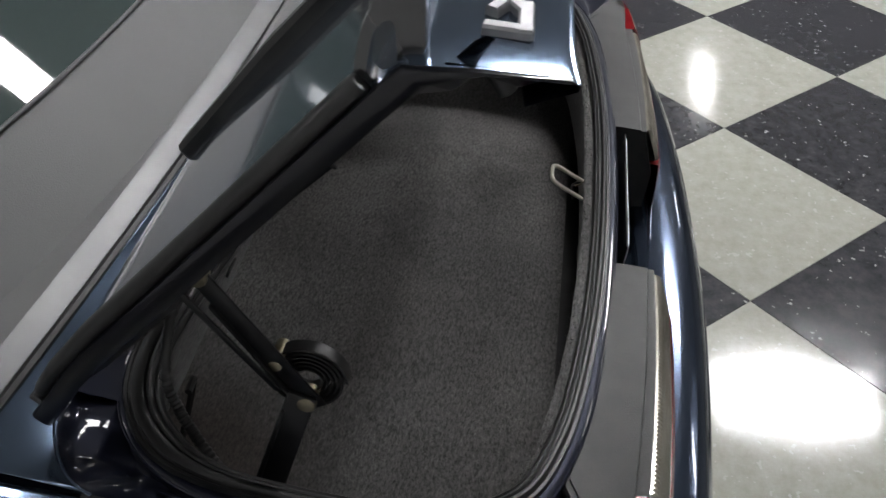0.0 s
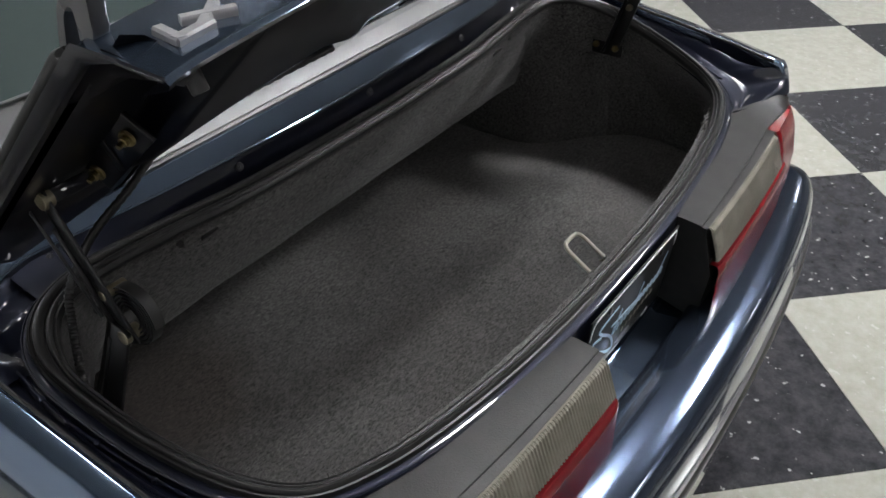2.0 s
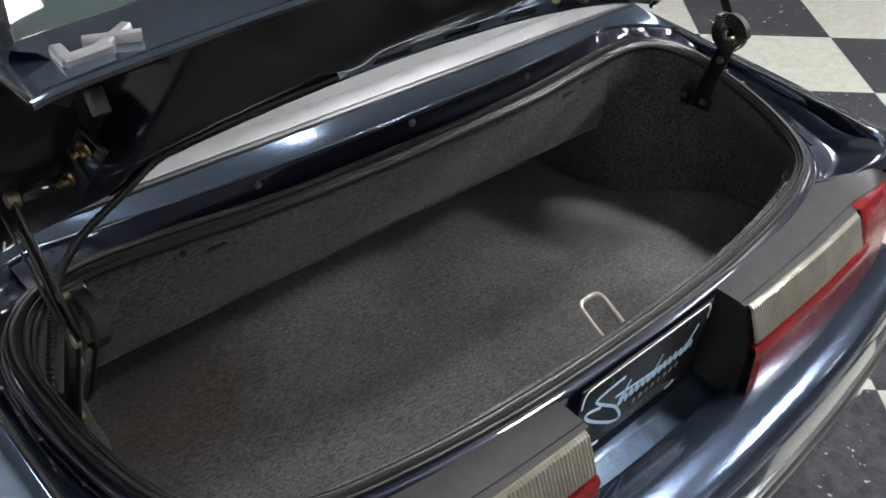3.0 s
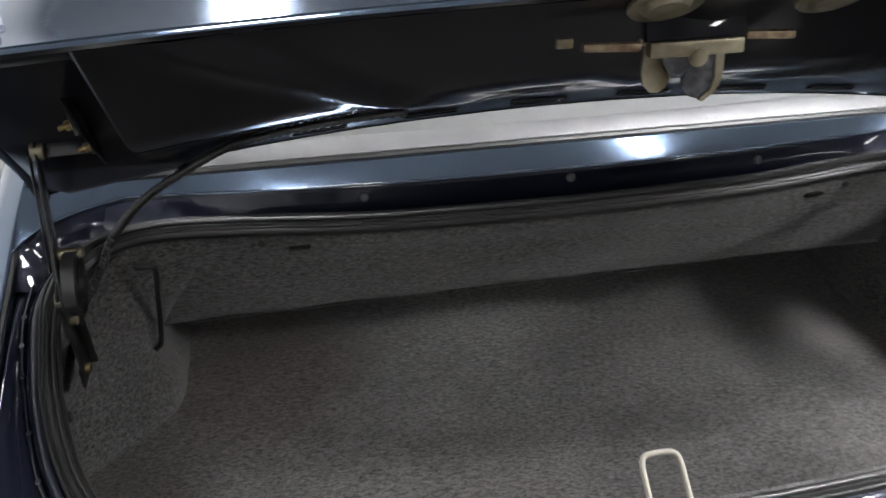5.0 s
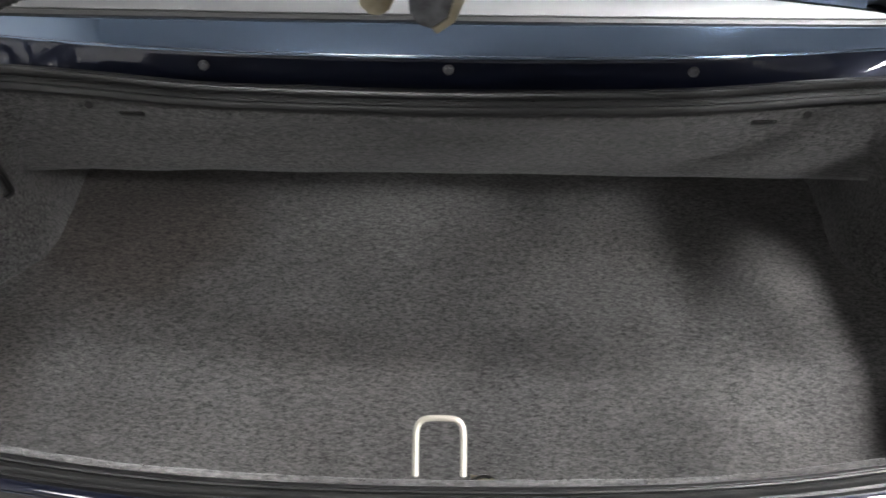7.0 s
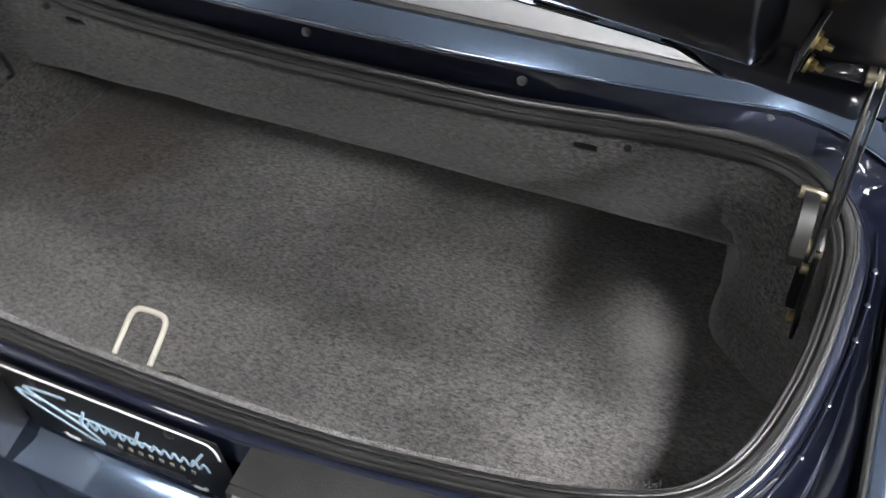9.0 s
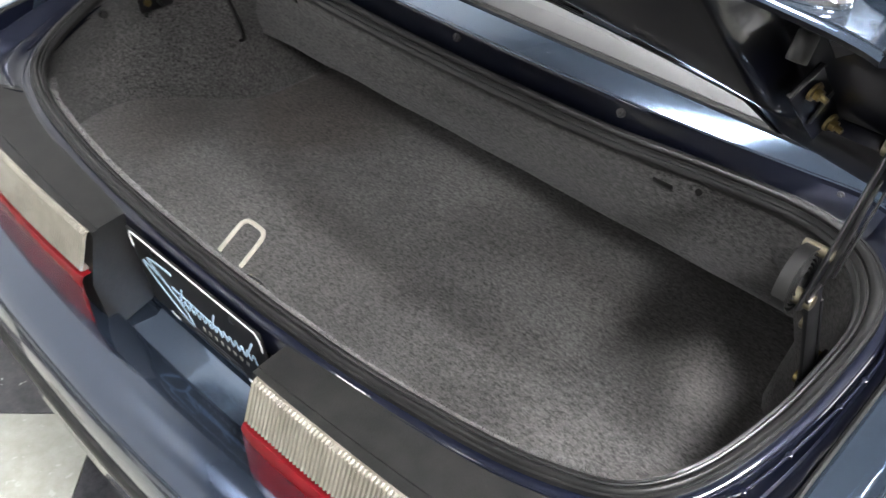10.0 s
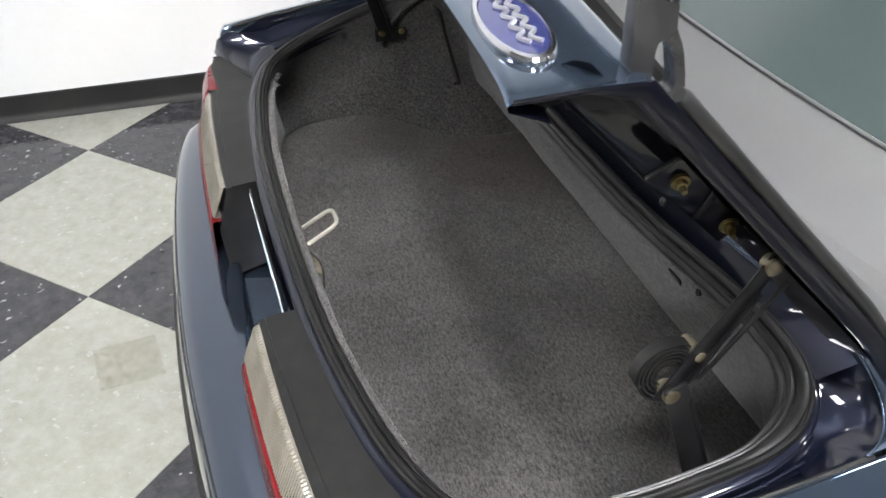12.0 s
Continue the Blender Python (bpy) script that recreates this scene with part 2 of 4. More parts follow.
def tile_material(name, low, high, fleck, amount):
    """Polished vinyl tile: soft clouds, small flecks, scuffs in the gloss."""
    m = mat(name, low, 0.12)
    info = m.node_tree.nodes.new("ShaderNodeObjectInfo")
    geo = m.node_tree.nodes.new("ShaderNodeNewGeometry")
    vec = m.node_tree.nodes.new("ShaderNodeVectorMath")
    vec.operation = "MULTIPLY_ADD"
    vec.inputs[1].default_value = (1, 1, 1)
    link(m, geo.outputs["Position"], vec.inputs[0])
    link(m, info.outputs["Random"], vec.inputs[2])
    cloud = node(m, "ShaderNodeTexNoise", Scale=22.0, Detail=6.0, Roughness=0.75)
    link(m, vec.outputs[0], cloud.inputs["Vector"])
    r = m.node_tree.nodes.new("ShaderNodeValToRGB")
    r.color_ramp.elements[0].position, r.color_ramp.elements[1].position = 0.35, 0.68
    r.color_ramp.elements[0].color, r.color_ramp.elements[1].color = (*low, 1), (*high, 1)
    link(m, cloud.outputs["Fac"], r.inputs["Fac"])
    vor = node(m, "ShaderNodeTexNoise", Scale=48.0, Detail=2.0)
    link(m, vec.outputs[0], vor.inputs["Vector"])
    cut = m.node_tree.nodes.new("ShaderNodeValToRGB")
    cut.color_ramp.elements[0].position, cut.color_ramp.elements[1].position = amount, amount + 0.03
    cut.color_ramp.elements[0].color, cut.color_ramp.elements[1].color = (0, 0, 0, 1), (1, 1, 1, 1)
    link(m, vor.outputs["Fac"], cut.inputs["Fac"])
    mix = m.node_tree.nodes.new("ShaderNodeMix")
    mix.data_type = "RGBA"
    link(m, cut.outputs["Color"], mix.inputs[0])
    link(m, r.outputs["Color"], mix.inputs[6])
    mix.inputs[7].default_value = (*fleck, 1)
    link(m, mix.outputs[2], bsdf(m).inputs["Base Color"])
    scuff = node(m, "ShaderNodeTexNoise", Scale=5.0, Detail=6.0, Roughness=0.7)
    link(m, geo.outputs["Position"], scuff.inputs["Vector"])
    mr = node(m, "ShaderNodeMapRange", To_Min=0.03, To_Max=0.17)
    link(m, scuff.outputs["Fac"], mr.inputs["Value"])
    link(m, mr.outputs["Result"], bsdf(m).inputs["Roughness"])
    wave = node(m, "ShaderNodeTexNoise", Scale=3.0, Detail=2.0)
    link(m, geo.outputs["Position"], wave.inputs["Vector"])
    bp = node(m, "ShaderNodeBump", Strength=0.5, Distance=0.004)
    link(m, wave.outputs["Fac"], bp.inputs["Height"])
    link(m, bp.outputs["Normal"], bsdf(m).inputs["Normal"])
    return m


TILE_LIGHT = tile_material("light_tile", (0.27, 0.27, 0.235), (0.34, 0.34, 0.305), (0.37, 0.37, 0.34), 0.66)
TILE_DARK = tile_material("dark_tile", (0.022, 0.022, 0.026), (0.055, 0.055, 0.06), (0.3, 0.3, 0.3), 0.69)


# ---- mesh helpers ----
def part(name, bm, material, parent=None, label="", smooth=35):
    me = bpy.data.meshes.new(name)
    bmesh.ops.recalc_face_normals(bm, faces=bm.faces[:])
    bm.to_mesh(me)
    bm.free()
    me.materials.append(material)
    if smooth:
        me.polygons.foreach_set("use_smooth", [True] * len(me.polygons))
        me.set_sharp_from_angle(angle=radians(smooth))
    ob = new(name, me)
    ob.parent = parent
    if label:
        tagged(ob, label)
    return ob


def thing(name, label, category, group="", kind=""):
    ob = new(name)
    ob.empty_display_size = 0.1
    return tagged(ob, label, category, group, kind)


def grid(rows, closed_u=False, closed_v=False, bm=None, cap=False):
    """Quads between rows of points. closed_u: each row is a ring; closed_v: the last row joins the first."""
    bm = bm or bmesh.new()
    vs = [[bm.verts.new(p) for p in row] for row in rows]
    n, k = len(rows), len(rows[0])
    for a in range(n if closed_v else n - 1):
        for b in range(k if closed_u else k - 1):
            q = (vs[a][b], vs[a][(b + 1) % k], vs[(a + 1) % n][(b + 1) % k], vs[(a + 1) % n][b])
            if len(set(q)) == 4:
                bm.faces.new(q)
    if cap:
        bm.faces.new(vs[0])
        bm.faces.new(vs[-1])
    return bm


def box(bm, size, m=None, bevel=0.0, seg=2):
    """A box of that size about the origin of m, with rounded edges."""
    b2 = bmesh.new()
    bmesh.ops.create_cube(b2, size=1.0, matrix=Matrix.Diagonal((*size, 1)))
    if bevel:
        bmesh.ops.bevel(b2, geom=b2.edges[:], offset=bevel, segments=seg, affect="EDGES", profile=0.5)
    if m is not None:
        bmesh.ops.transform(b2, matrix=m, verts=b2.verts[:])
    merge(bm, b2)
    return bm


def merge(bm, other):
    tmp = bpy.data.meshes.new("tmp")
    other.to_mesh(tmp)
    other.free()
    bm.from_mesh(tmp)
    bpy.data.meshes.remove(tmp)
    return bm


def axis_matrix(p, direction):
    return Matrix.Translation(p) @ Vector(direction).to_track_quat("Z", "Y").to_matrix().to_4x4()


def cyl(bm, p, direction, r, h, seg=20, r2=None, bevel=0.0):
    """A cylinder from p along direction, h long."""
    b2 = bmesh.new()
    bmesh.ops.create_cone(b2, cap_ends=True, segments=seg, radius1=r, radius2=r if r2 is None else r2, depth=h)
    if bevel:
        ed = [e for e in b2.edges if len(e.link_faces) == 2 and e.calc_face_angle(0) > 1.0]
        bmesh.ops.bevel(b2, geom=ed, offset=bevel, segments=2, affect="EDGES", profile=0.5)
    bmesh.ops.transform(b2, matrix=axis_matrix(p, direction) @ Matrix.Translation((0, 0, h / 2)), verts=b2.verts[:])
    return merge(bm, b2)


def smooth_path(pts, per=6, closed=False):
    """Catmull-Rom through the points."""
    ps = [Vector(p) for p in pts]
    n = len(ps)
    out = []
    for i in range(n if closed else n - 1):
        if closed:
            a, b, c, d = ps[i - 1], ps[i], ps[(i + 1) % n], ps[(i + 2) % n]
        else:
            a, b, c, d = ps[max(i - 1, 0)], ps[i], ps[i + 1], ps[min(i + 2, n - 1)]
        for k in range(per):
            t = k / per
            out.append(0.5 * (2 * b + (c - a) * t + (2 * a - 5 * b + 4 * c - d) * t * t + (3 * b - a - 3 * c + d) * t ** 3))
    if not closed:
        out.append(ps[-1])
    return out


def tube(bm, pts, r, seg=10, closed=False, ribs=0.0):
    """A round rod along points; ribs makes it corrugated."""
    ps = [Vector(p) for p in pts]
    rows = []
    side = None
    for i, p in enumerate(ps):
        a = ps[i - 1] if i or closed else p
        b = ps[(i + 1) % len(ps)] if i < len(ps) - 1 or closed else p
        d = (b - a).normalized()
        if side is None:
            side = d.orthogonal().normalized()
        side = (side - d * side.dot(d)).normalized()
        up = d.cross(side)
        rr = r * (1 + (ribs if i % 2 else -ribs))
        rows.append([p + (side * math.cos(2 * math.pi * k / seg) + up * math.sin(2 * math.pi * k / seg)) * rr for k in range(seg)])
    grid(rows, closed_u=True, closed_v=closed, bm=bm, cap=not closed)
    return bm


# ---- plan of the boot opening ----
HALF = [(0, 0.016), (0.15, 0.018), (0.30, 0.026), (0.45, 0.044), (0.54, 0.064), (0.612, 0.095), (0.658, 0.154), (0.686, 0.247), (0.696, 0.34),
        (0.694, 0.40), (0.672, 0.448), (0.628, 0.480), (0.56, 0.492), (0.45, 0.486), (0.30, 0.472), (0.15, 0.467), (0, 0.465)]


def seal_z(y):
    return 0.792 + 0.279 * y


RING = smooth_path([(x, y, 0) for x, y in HALF] + [(-x, y, 0) for x, y in HALF[-2:0:-1]], 6, True)
NORMALS = []
for i in range(len(RING)):
    d = (RING[(i + 1) % len(RING)] - RING[i - 1]).normalized()
    NORMALS.append(Vector((d.y, -d.x, 0)))


def around(o, h):
    """The opening's outline, moved outwards by o and up by h."""
    return [Vector((p.x + n.x * o, p.y + n.y * o, seal_z(p.y) + h)) for p, n in zip(RING, NORMALS)]


def fender_z(y):
    return 0.852 + 0.135 * y if y < 0.55 else 0.92625 + 0.06 * (y - 0.55)


# ---- room ----
floor_bm = bmesh.new()
box(floor_bm, (15.0, 16.0, 0.2), pose(5.28, 0.0, -0.106))
floor = tagged(part("floor", floor_bm, PRIMER, smooth=0), "polished showroom floor of light and dark checkered tiles", "floor", kind="structure")
for name, size, at in (("wall_west", (0.2, 16.4, CEIL + 0.2), (-2.32, 0, CEIL / 2)), ("wall_east", (0.2, 16.4, CEIL + 0.2), (12.88, 0, CEIL / 2)),
                       ("wall_north", (15.0, 0.2, CEIL + 0.2), (5.28, 8.1, CEIL / 2)), ("wall_south", (15.0, 0.2, CEIL + 0.2), (5.28, -8.1, CEIL / 2))):
    tagged(part(name, box(bmesh.new(), size, pose(*at)), WALL if name == "wall_west" else WALL_GREY, smooth=0), "plain white painted showroom wall" if name == "wall_west" else "plain grey painted showroom wall", "wall", kind="structure")
tagged(part("ceiling", box(bmesh.new(), (15.4, 16.4, 0.2), pose(5.28, 0, CEIL + 0.2)), CEILING, smooth=0), "plain pale showroom ceiling", "ceiling", kind="structure")
cove = grid([[(-2.22, y, 0.0), (-2.195, y, 0.0), (-2.208, y, 0.008), (-2.213, y, 0.03), (-2.213, y, 0.094), (-2.22, y, 0.098)] for y in (-8, -2.6, 0.6, 8)])
tagged(part("baseboard", cove, COVE, smooth=60), "black rubber cove base along the white wall", "baseboard", kind="structure")


def ceiling_light(output):
    t = thing("ceiling_light", "white rectangular ceiling light panel, switched on", "ceiling light", "ceiling lights")
    f = bmesh.new()
    for sx, sy, x, y in ((0.5, 0.04, 0, 0.62), (0.5, 0.04, 0, -0.62), (0.04, 1.2, 0.23, 0), (0.04, 1.2, -0.23, 0)):
        box(f, (sx, sy, 0.06), pose(x, y, -0.03), 0.004)
    part("frame", f, WALL, t)
    part("diffuser", box(bmesh.new(), (0.42, 1.2, 0.02), pose(0, 0, -0.03)), glow(output), t)
    return t


for i, (x, y) in enumerate(LAMPS):
    lamp = ceiling_light(LAMP_OUTPUT.get(i, 1.0))
    lamp.matrix_world = pose(x, y, CEIL + 0.099, 0, 0, 90 if x > 9 else 0) @ Matrix.Diagonal((*LAMP_SIZE.get(i, (1.0, 1.0)), 1.0, 1.0))

# ---- car ----
car = thing("car", "dark blue convertible car with open boot lid and grey soft top", "car")

# quarter panels
def quarter(s):
    rows = []
    ys = [-0.006, -0.004, 0.0, 0.008, 0.018, 0.05, 0.12, 0.22, 0.32, 0.42, 0.5, 0.56, 0.64, 0.8, 1.1, 1.6, 2.2]
    for y in ys:
        zf = fender_z(max(y, 0.018))
        drop = 0.0 if y >= 0.018 else (0.018 - y) / 0.024
        zf -= 0.062 * drop ** 1.8
        zi = zf - 0.03
        xi = 0.751 - 0.012 * max(0.0, 1 - y / 0.12) if y > 0 else 0.739
        cut = 0.03 * max(0.0, 1 - max(y, 0.0) / 0.07)
        rows.append([(s * x, y, z) for x, z in ((xi - 0.004, zi), (xi - 0.003, zf - 0.010), (xi - 0.001, zf - 0.0025), (xi + 0.003, zf), (xi + 0.006, zf - 0.0007), (xi + 0.028, zf - 0.0058),
                                                (0.787 - cut, zf - 0.0115), (0.799 - cut, zf - 0.021), (0.807 - cut, zf - 0.037), (0.811 - cut, zf - 0.07), (0.813 - cut, max(zf - 0.16, 0.62)), (0.814 - cut, 0.55), (0.80 - cut, 0.4), (0.77, 0.28))])
    q = part("quarter_panel", grid(rows), PAINT, car, smooth=50)
    return q


for s in (-1, 1):
    quarter(s)

# painted lip round the opening
lip = grid([around(o, h) for o, h in ((0.004, -0.03), (0.006, -0.006), (0.012, -0.0045), (0.017, -0.0045), (0.021, -0.006), (0.0235, -0.008), (0.0245, -0.012), (0.0245, -0.05))], closed_u=True)
part("boot_lip", lip, PAINT_SHADED, car, smooth=50)

# corner troughs between lip, quarter and tail light
def trough(s):
    inner = [p for p in around(0.024, -0.014) if p.x > 0.535 and p.y < 0.47]
    inner.sort(key=lambda p: p.y)
    outer = smooth_path([(0.575, 0.046, 0.804), (0.64, 0.018, 0.800), (0.737, -0.012, 0.796), (0.737, 0.012, 0.82), (0.744, 0.1, 0.858), (0.749, 0.2, 0.872), (0.749, 0.3, 0.886), (0.749, 0.4, 0.900), (0.745, 0.48, 0.911)], 8)
    n = 40
    rows = []
    for i in range(n + 1):
        a = inner[min(len(inner) - 1, round(i / n * (len(inner) - 1)))]
        f = i / n * (len(outer) - 1)
        k = min(int(f), len(outer) - 2)
        b = outer[k].lerp(outer[k + 1], f - k)
        sec = [a]
        for f, low in ((0.03, 0.006), (0.08, 0.008), (0.20, 0.0075), (0.29, 0.006), (0.32, 0.0075), (0.35, 0.010), (0.40, 0.0095)):
            p = a.lerp(b, f)
            sec.append(Vector((p.x, p.y, a.z - low)))
        wide = (b - a).xy.length
        side = max(0.0, min(1.0, (b.y - 0.02) / 0.06))
        base = a.z - 0.0095
        swell = min(0.16 * wide, 0.3 * max(b.z - base, 0.0))
        for f in (0.43, 0.46, 0.5, 0.56, 0.63, 0.7, 0.77, 0.82, 0.85, 0.87, 0.9, 0.95, 0.98):
            p = a.lerp(b, f)
            flat = base + 0.29 * wide * (f - 0.4)
            if f > 0.88:
                flat += (b.z - flat) * (0.06 if f < 0.92 else 0.22 if f < 0.96 else 0.85)
            g = min(1.0, (f - 0.4) / 0.4)
            ridge = base + swell * (1 - (1 - g) ** 2.6) - (0.0 if f < 0.81 else 0.0012 if f < 0.84 else 0.004 if f < 0.86 else 0.009 if f < 0.88 else 0.013)
            p.z = flat * (1 - side) + ridge * side + 0.0009 * noise.noise(Vector((p.x * 22, p.y * 26, s * 5)))
            sec.append(p)
        rows.append([(s * p.x, p.y, p.z) for p in sec + [b]])
    part("corner_trough", grid(rows), PAINT_SHADED, car, smooth=50)


for s in (-1, 1):
    trough(s)


def deck_edge(x):
    """Rear edge of the deck panel ahead of the boot."""
    a = abs(x)
    k = max(0.0, min(1.0, (a - 0.60) / 0.15))
    y = 0.487 + 0.065 * (min(a, 0.6) / 0.583) ** 2.2 - 0.088 * (1 - math.sqrt(max(0.0, 1 - k * k)))
    z = 0.965 - 0.024 * (min(a, 0.6) / 0.6) ** 2 - 0.02 * k
    return Vector((x, y, z))


def deck_front(x):
    return Vector((x, 0.545 + 0.034 * (x / 0.6) ** 2, 0.974 - 0.02 * (x / 0.6) ** 2))


xs = [-0.749 * math.sin(math.pi / 2 * (1 - 2 * i / 80)) for i in range(81)]
front_ring = [p for p in around(0.020, -0.004) if p.y > 0.4]
front_ring.sort(key=lambda p: p.x)


def lip_front(x):
    """The lip's height ahead of the opening at x."""
    for a, b in zip(front_ring, front_ring[1:]):
        if a.x <= x <= b.x and b.x > a.x:
            return a.lerp(b, (x - a.x) / (b.x - a.x))
    return (front_ring[0] if x < 0 else front_ring[-1]).copy()


fl_rows = []
for x in xs:
    if abs(x) > 0.64:
        continue
    a, b = lip_front(x), deck_edge(x)
    a.x = x
    fl_rows.append([a + Vector((0, -0.004, -0.02)), a, a + Vector((0, 0.004, -0.0015)), b + Vector((0, -0.002, -0.006)), b + Vector((0, -0.0012, -0.0025)), b + Vector((0, 0.0006, 0.0)), b + Vector((0, 0.003, 0.0005))])
part("boot_flange", grid(fl_rows), PAINT_SHADED, car, smooth=50)
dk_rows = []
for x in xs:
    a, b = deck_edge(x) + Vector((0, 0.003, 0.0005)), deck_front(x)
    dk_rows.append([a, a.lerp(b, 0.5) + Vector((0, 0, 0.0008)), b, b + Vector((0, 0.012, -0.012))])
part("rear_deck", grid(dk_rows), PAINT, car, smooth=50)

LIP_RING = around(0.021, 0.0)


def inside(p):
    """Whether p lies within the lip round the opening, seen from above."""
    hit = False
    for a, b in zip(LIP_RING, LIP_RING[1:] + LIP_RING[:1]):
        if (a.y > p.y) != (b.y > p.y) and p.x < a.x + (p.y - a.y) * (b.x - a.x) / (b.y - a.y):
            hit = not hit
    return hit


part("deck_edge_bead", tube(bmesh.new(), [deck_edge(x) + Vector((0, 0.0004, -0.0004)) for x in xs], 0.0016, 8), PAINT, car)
part("lip_bead", tube(bmesh.new(), around(0.0235, -0.0075), 0.0015, 6, closed=True), PAINT_SHADED, car)

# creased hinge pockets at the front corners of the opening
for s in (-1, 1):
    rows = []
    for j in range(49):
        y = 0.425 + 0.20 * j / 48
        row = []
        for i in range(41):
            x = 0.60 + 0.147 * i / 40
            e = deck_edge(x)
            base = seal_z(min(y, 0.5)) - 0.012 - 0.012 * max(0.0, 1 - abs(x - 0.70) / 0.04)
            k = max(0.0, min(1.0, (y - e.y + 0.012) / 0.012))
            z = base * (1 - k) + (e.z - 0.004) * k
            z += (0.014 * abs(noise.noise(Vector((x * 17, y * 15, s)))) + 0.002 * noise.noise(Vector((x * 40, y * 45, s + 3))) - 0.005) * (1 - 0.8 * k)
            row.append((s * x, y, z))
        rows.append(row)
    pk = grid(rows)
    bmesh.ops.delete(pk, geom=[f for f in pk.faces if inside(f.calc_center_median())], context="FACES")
    part("hinge_pocket", pk, PAINT_SHADED, car, smooth=60)

# raised seam along the side channels
for s in (-1, 1):
    part("channel_seam", tube(bmesh.new(), smooth_path([(s * 0.672, 0.11, 0.818), (s * 0.698, 0.17, 0.828), (s * 0.712, 0.229, 0.844), (s * 0.724, 0.302, 0.866), (s * 0.728, 0.343, 0.878), (s * 0.728, 0.384, 0.889), (s * 0.722, 0.43, 0.90)], 5), 0.0022, 8), PAINT_SHADED, car)

# black gasket in the joint along the quarter's inner edge
for s in (-1, 1):
    part("quarter_gasket", tube(bmesh.new(), [(s * (0.7485 - 0.012 * max(0.0, 1 - y / 0.12)), y, fender_z(y) - 0.0035) for y in [0.03 + 0.46 * i / 30 for i in range(31)]], 0.0036, 8), RUBBER, car, "thin black joint along the quarter panel")

# small bolts along the side channels
for s in (-1, 1):
    for x, y, z in ((0.728, 0.384, 0.887), (0.728, 0.343, 0.876), (0.724, 0.302, 0.864), (0.712, 0.229, 0.842), (0.698, 0.17, 0.826)):
        b = bmesh.new()
        cyl(b, (s * x, y, z - 0.006), (0, -0.25, 0.97), 0.004, 0.0105, 12, bevel=0.0015)
        part("channel_bolt", b, PAINT_SHADED, car)

# bright belt moulding with its black gasket
def belt(dy0, dy1, z0, z1, x1):
    rows = []
    for i in range(49):
        x = -x1 + 2 * x1 * i / 48
        p = deck_front(x)
        rows.append([p + Vector((0, dy0, z0 - 0.004)), p + Vector((0, dy0, z0)), p + Vector((0, (dy0 + dy1) / 2, (z0 + z1) / 2 + 0.002)), p + Vector((0, dy1, z1)), p + Vector((0, dy1, z1 - 0.006))])
    return grid(rows)


part("belt_gasket", belt(-0.002, 0.007, 0.003, 0.005, 0.74), RUBBER, car)
part("belt_moulding", belt(0.007, 0.032, 0.006, 0.018, 0.74), SILVER, car)

# soft top
def top_point(u, v):
    """u across, -1 to 1; v up the top from the belt."""
    x = 0.76 * u * (1 - 0.10 * v)
    base = deck_front(min(max(x, -0.74), 0.74))
    y = base.y + 0.034 + 0.95 * v + 0.10 * abs(u) ** 3
    z = base.z + 0.012 + 0.70 * 0.95 * v - 0.28 * v * v - 0.10 * abs(u) ** 4 * (0.3 + v)
    return Vector((x, y, z))


st = grid([[top_point(-1 + 2 * i / 60, j / 40) for i in range(61)] for j in range(41)])
soft = part("soft_top", st, SOFT_TOP, car, "grey vinyl folding roof", smooth=60)
hem = []
for i in range(61):
    u = -1 + 2 * i / 60
    a, b = deck_front(max(-0.74, min(0.74, 0.76 * u))) + Vector((0, 0.028, 0.010)), top_point(u, 0.0)
    hem.append([a, a.lerp(b, 0.5) + Vector((0, 0, 0.002)), b + Vector((0, 0.004, 0.003))])
part("top_hem", grid(hem), SOFT_TOP, soft)
W0 = lambda u: 0.120 + 0.012 * u * u
win = grid([[top_point(-0.74 + 1.48 * i / 40, W0(-0.74 + 1.48 * i / 40) * (1 - j / 16) + 0.66 * j / 16) + Vector((0, -0.003, 0.004)) for i in range(41)] for j in range(17)])
part("rear_window", win, GLASS, soft, "dark rear window glass", smooth=60)
edge = [top_point(u, v) + Vector((0, -0.003, 0.004)) for u, v in [(-0.74 + 1.48 * i / 30, W0(-0.74 + 1.48 * i / 30)) for i in range(31)]]
part("window_edge", tube(bmesh.new(), edge, 0.003, 6), SOFT_TOP, soft)

# rubber seal
prof = ((-0.018, -0.012), (-0.0205, -0.006), (-0.019, -0.001), (-0.0165, 0.001), (-0.014, -0.001), (-0.0125, -0.0012), (-0.0115, 0.001), (-0.008, 0.003), (-0.0055, 0.0022), (-0.0048, 0.0), (-0.0035, 0.0), (-0.0025, 0.0035), (0.001, 0.0058), (0.006, 0.006), (0.0095, 0.004), (0.0105, 0.001), (0.0125, 0.0008), (0.0135, 0.0018), (0.0165, 0.0015), (0.018, -0.003), (0.018, -0.01))


def seal_row(o, h):
    """The seal is a slim bulb along the rear edge and a wide ribbed strip along the front."""
    out = []
    for p, n in zip(RING, NORMALS):
        k = max(0.0, min(1.0, (p.y - 0.36) / 0.09))
        k = 0.68 + 0.32 * k * k * (3 - 2 * k)
        out.append(Vector((p.x + n.x * o * k, p.y + n.y * o * k, seal_z(p.y) + h)))
    return out


part("boot_seal", grid([seal_row(o, h) for o, h in prof], closed_u=True), SEAL, car, "black rubber weather seal", smooth=38)

clip_line = [p for p in around(-0.0085, 0.0028) if p.y > 0.44 and abs(p.x) < 0.56]
clip_line.sort(key=lambda p: p.x)
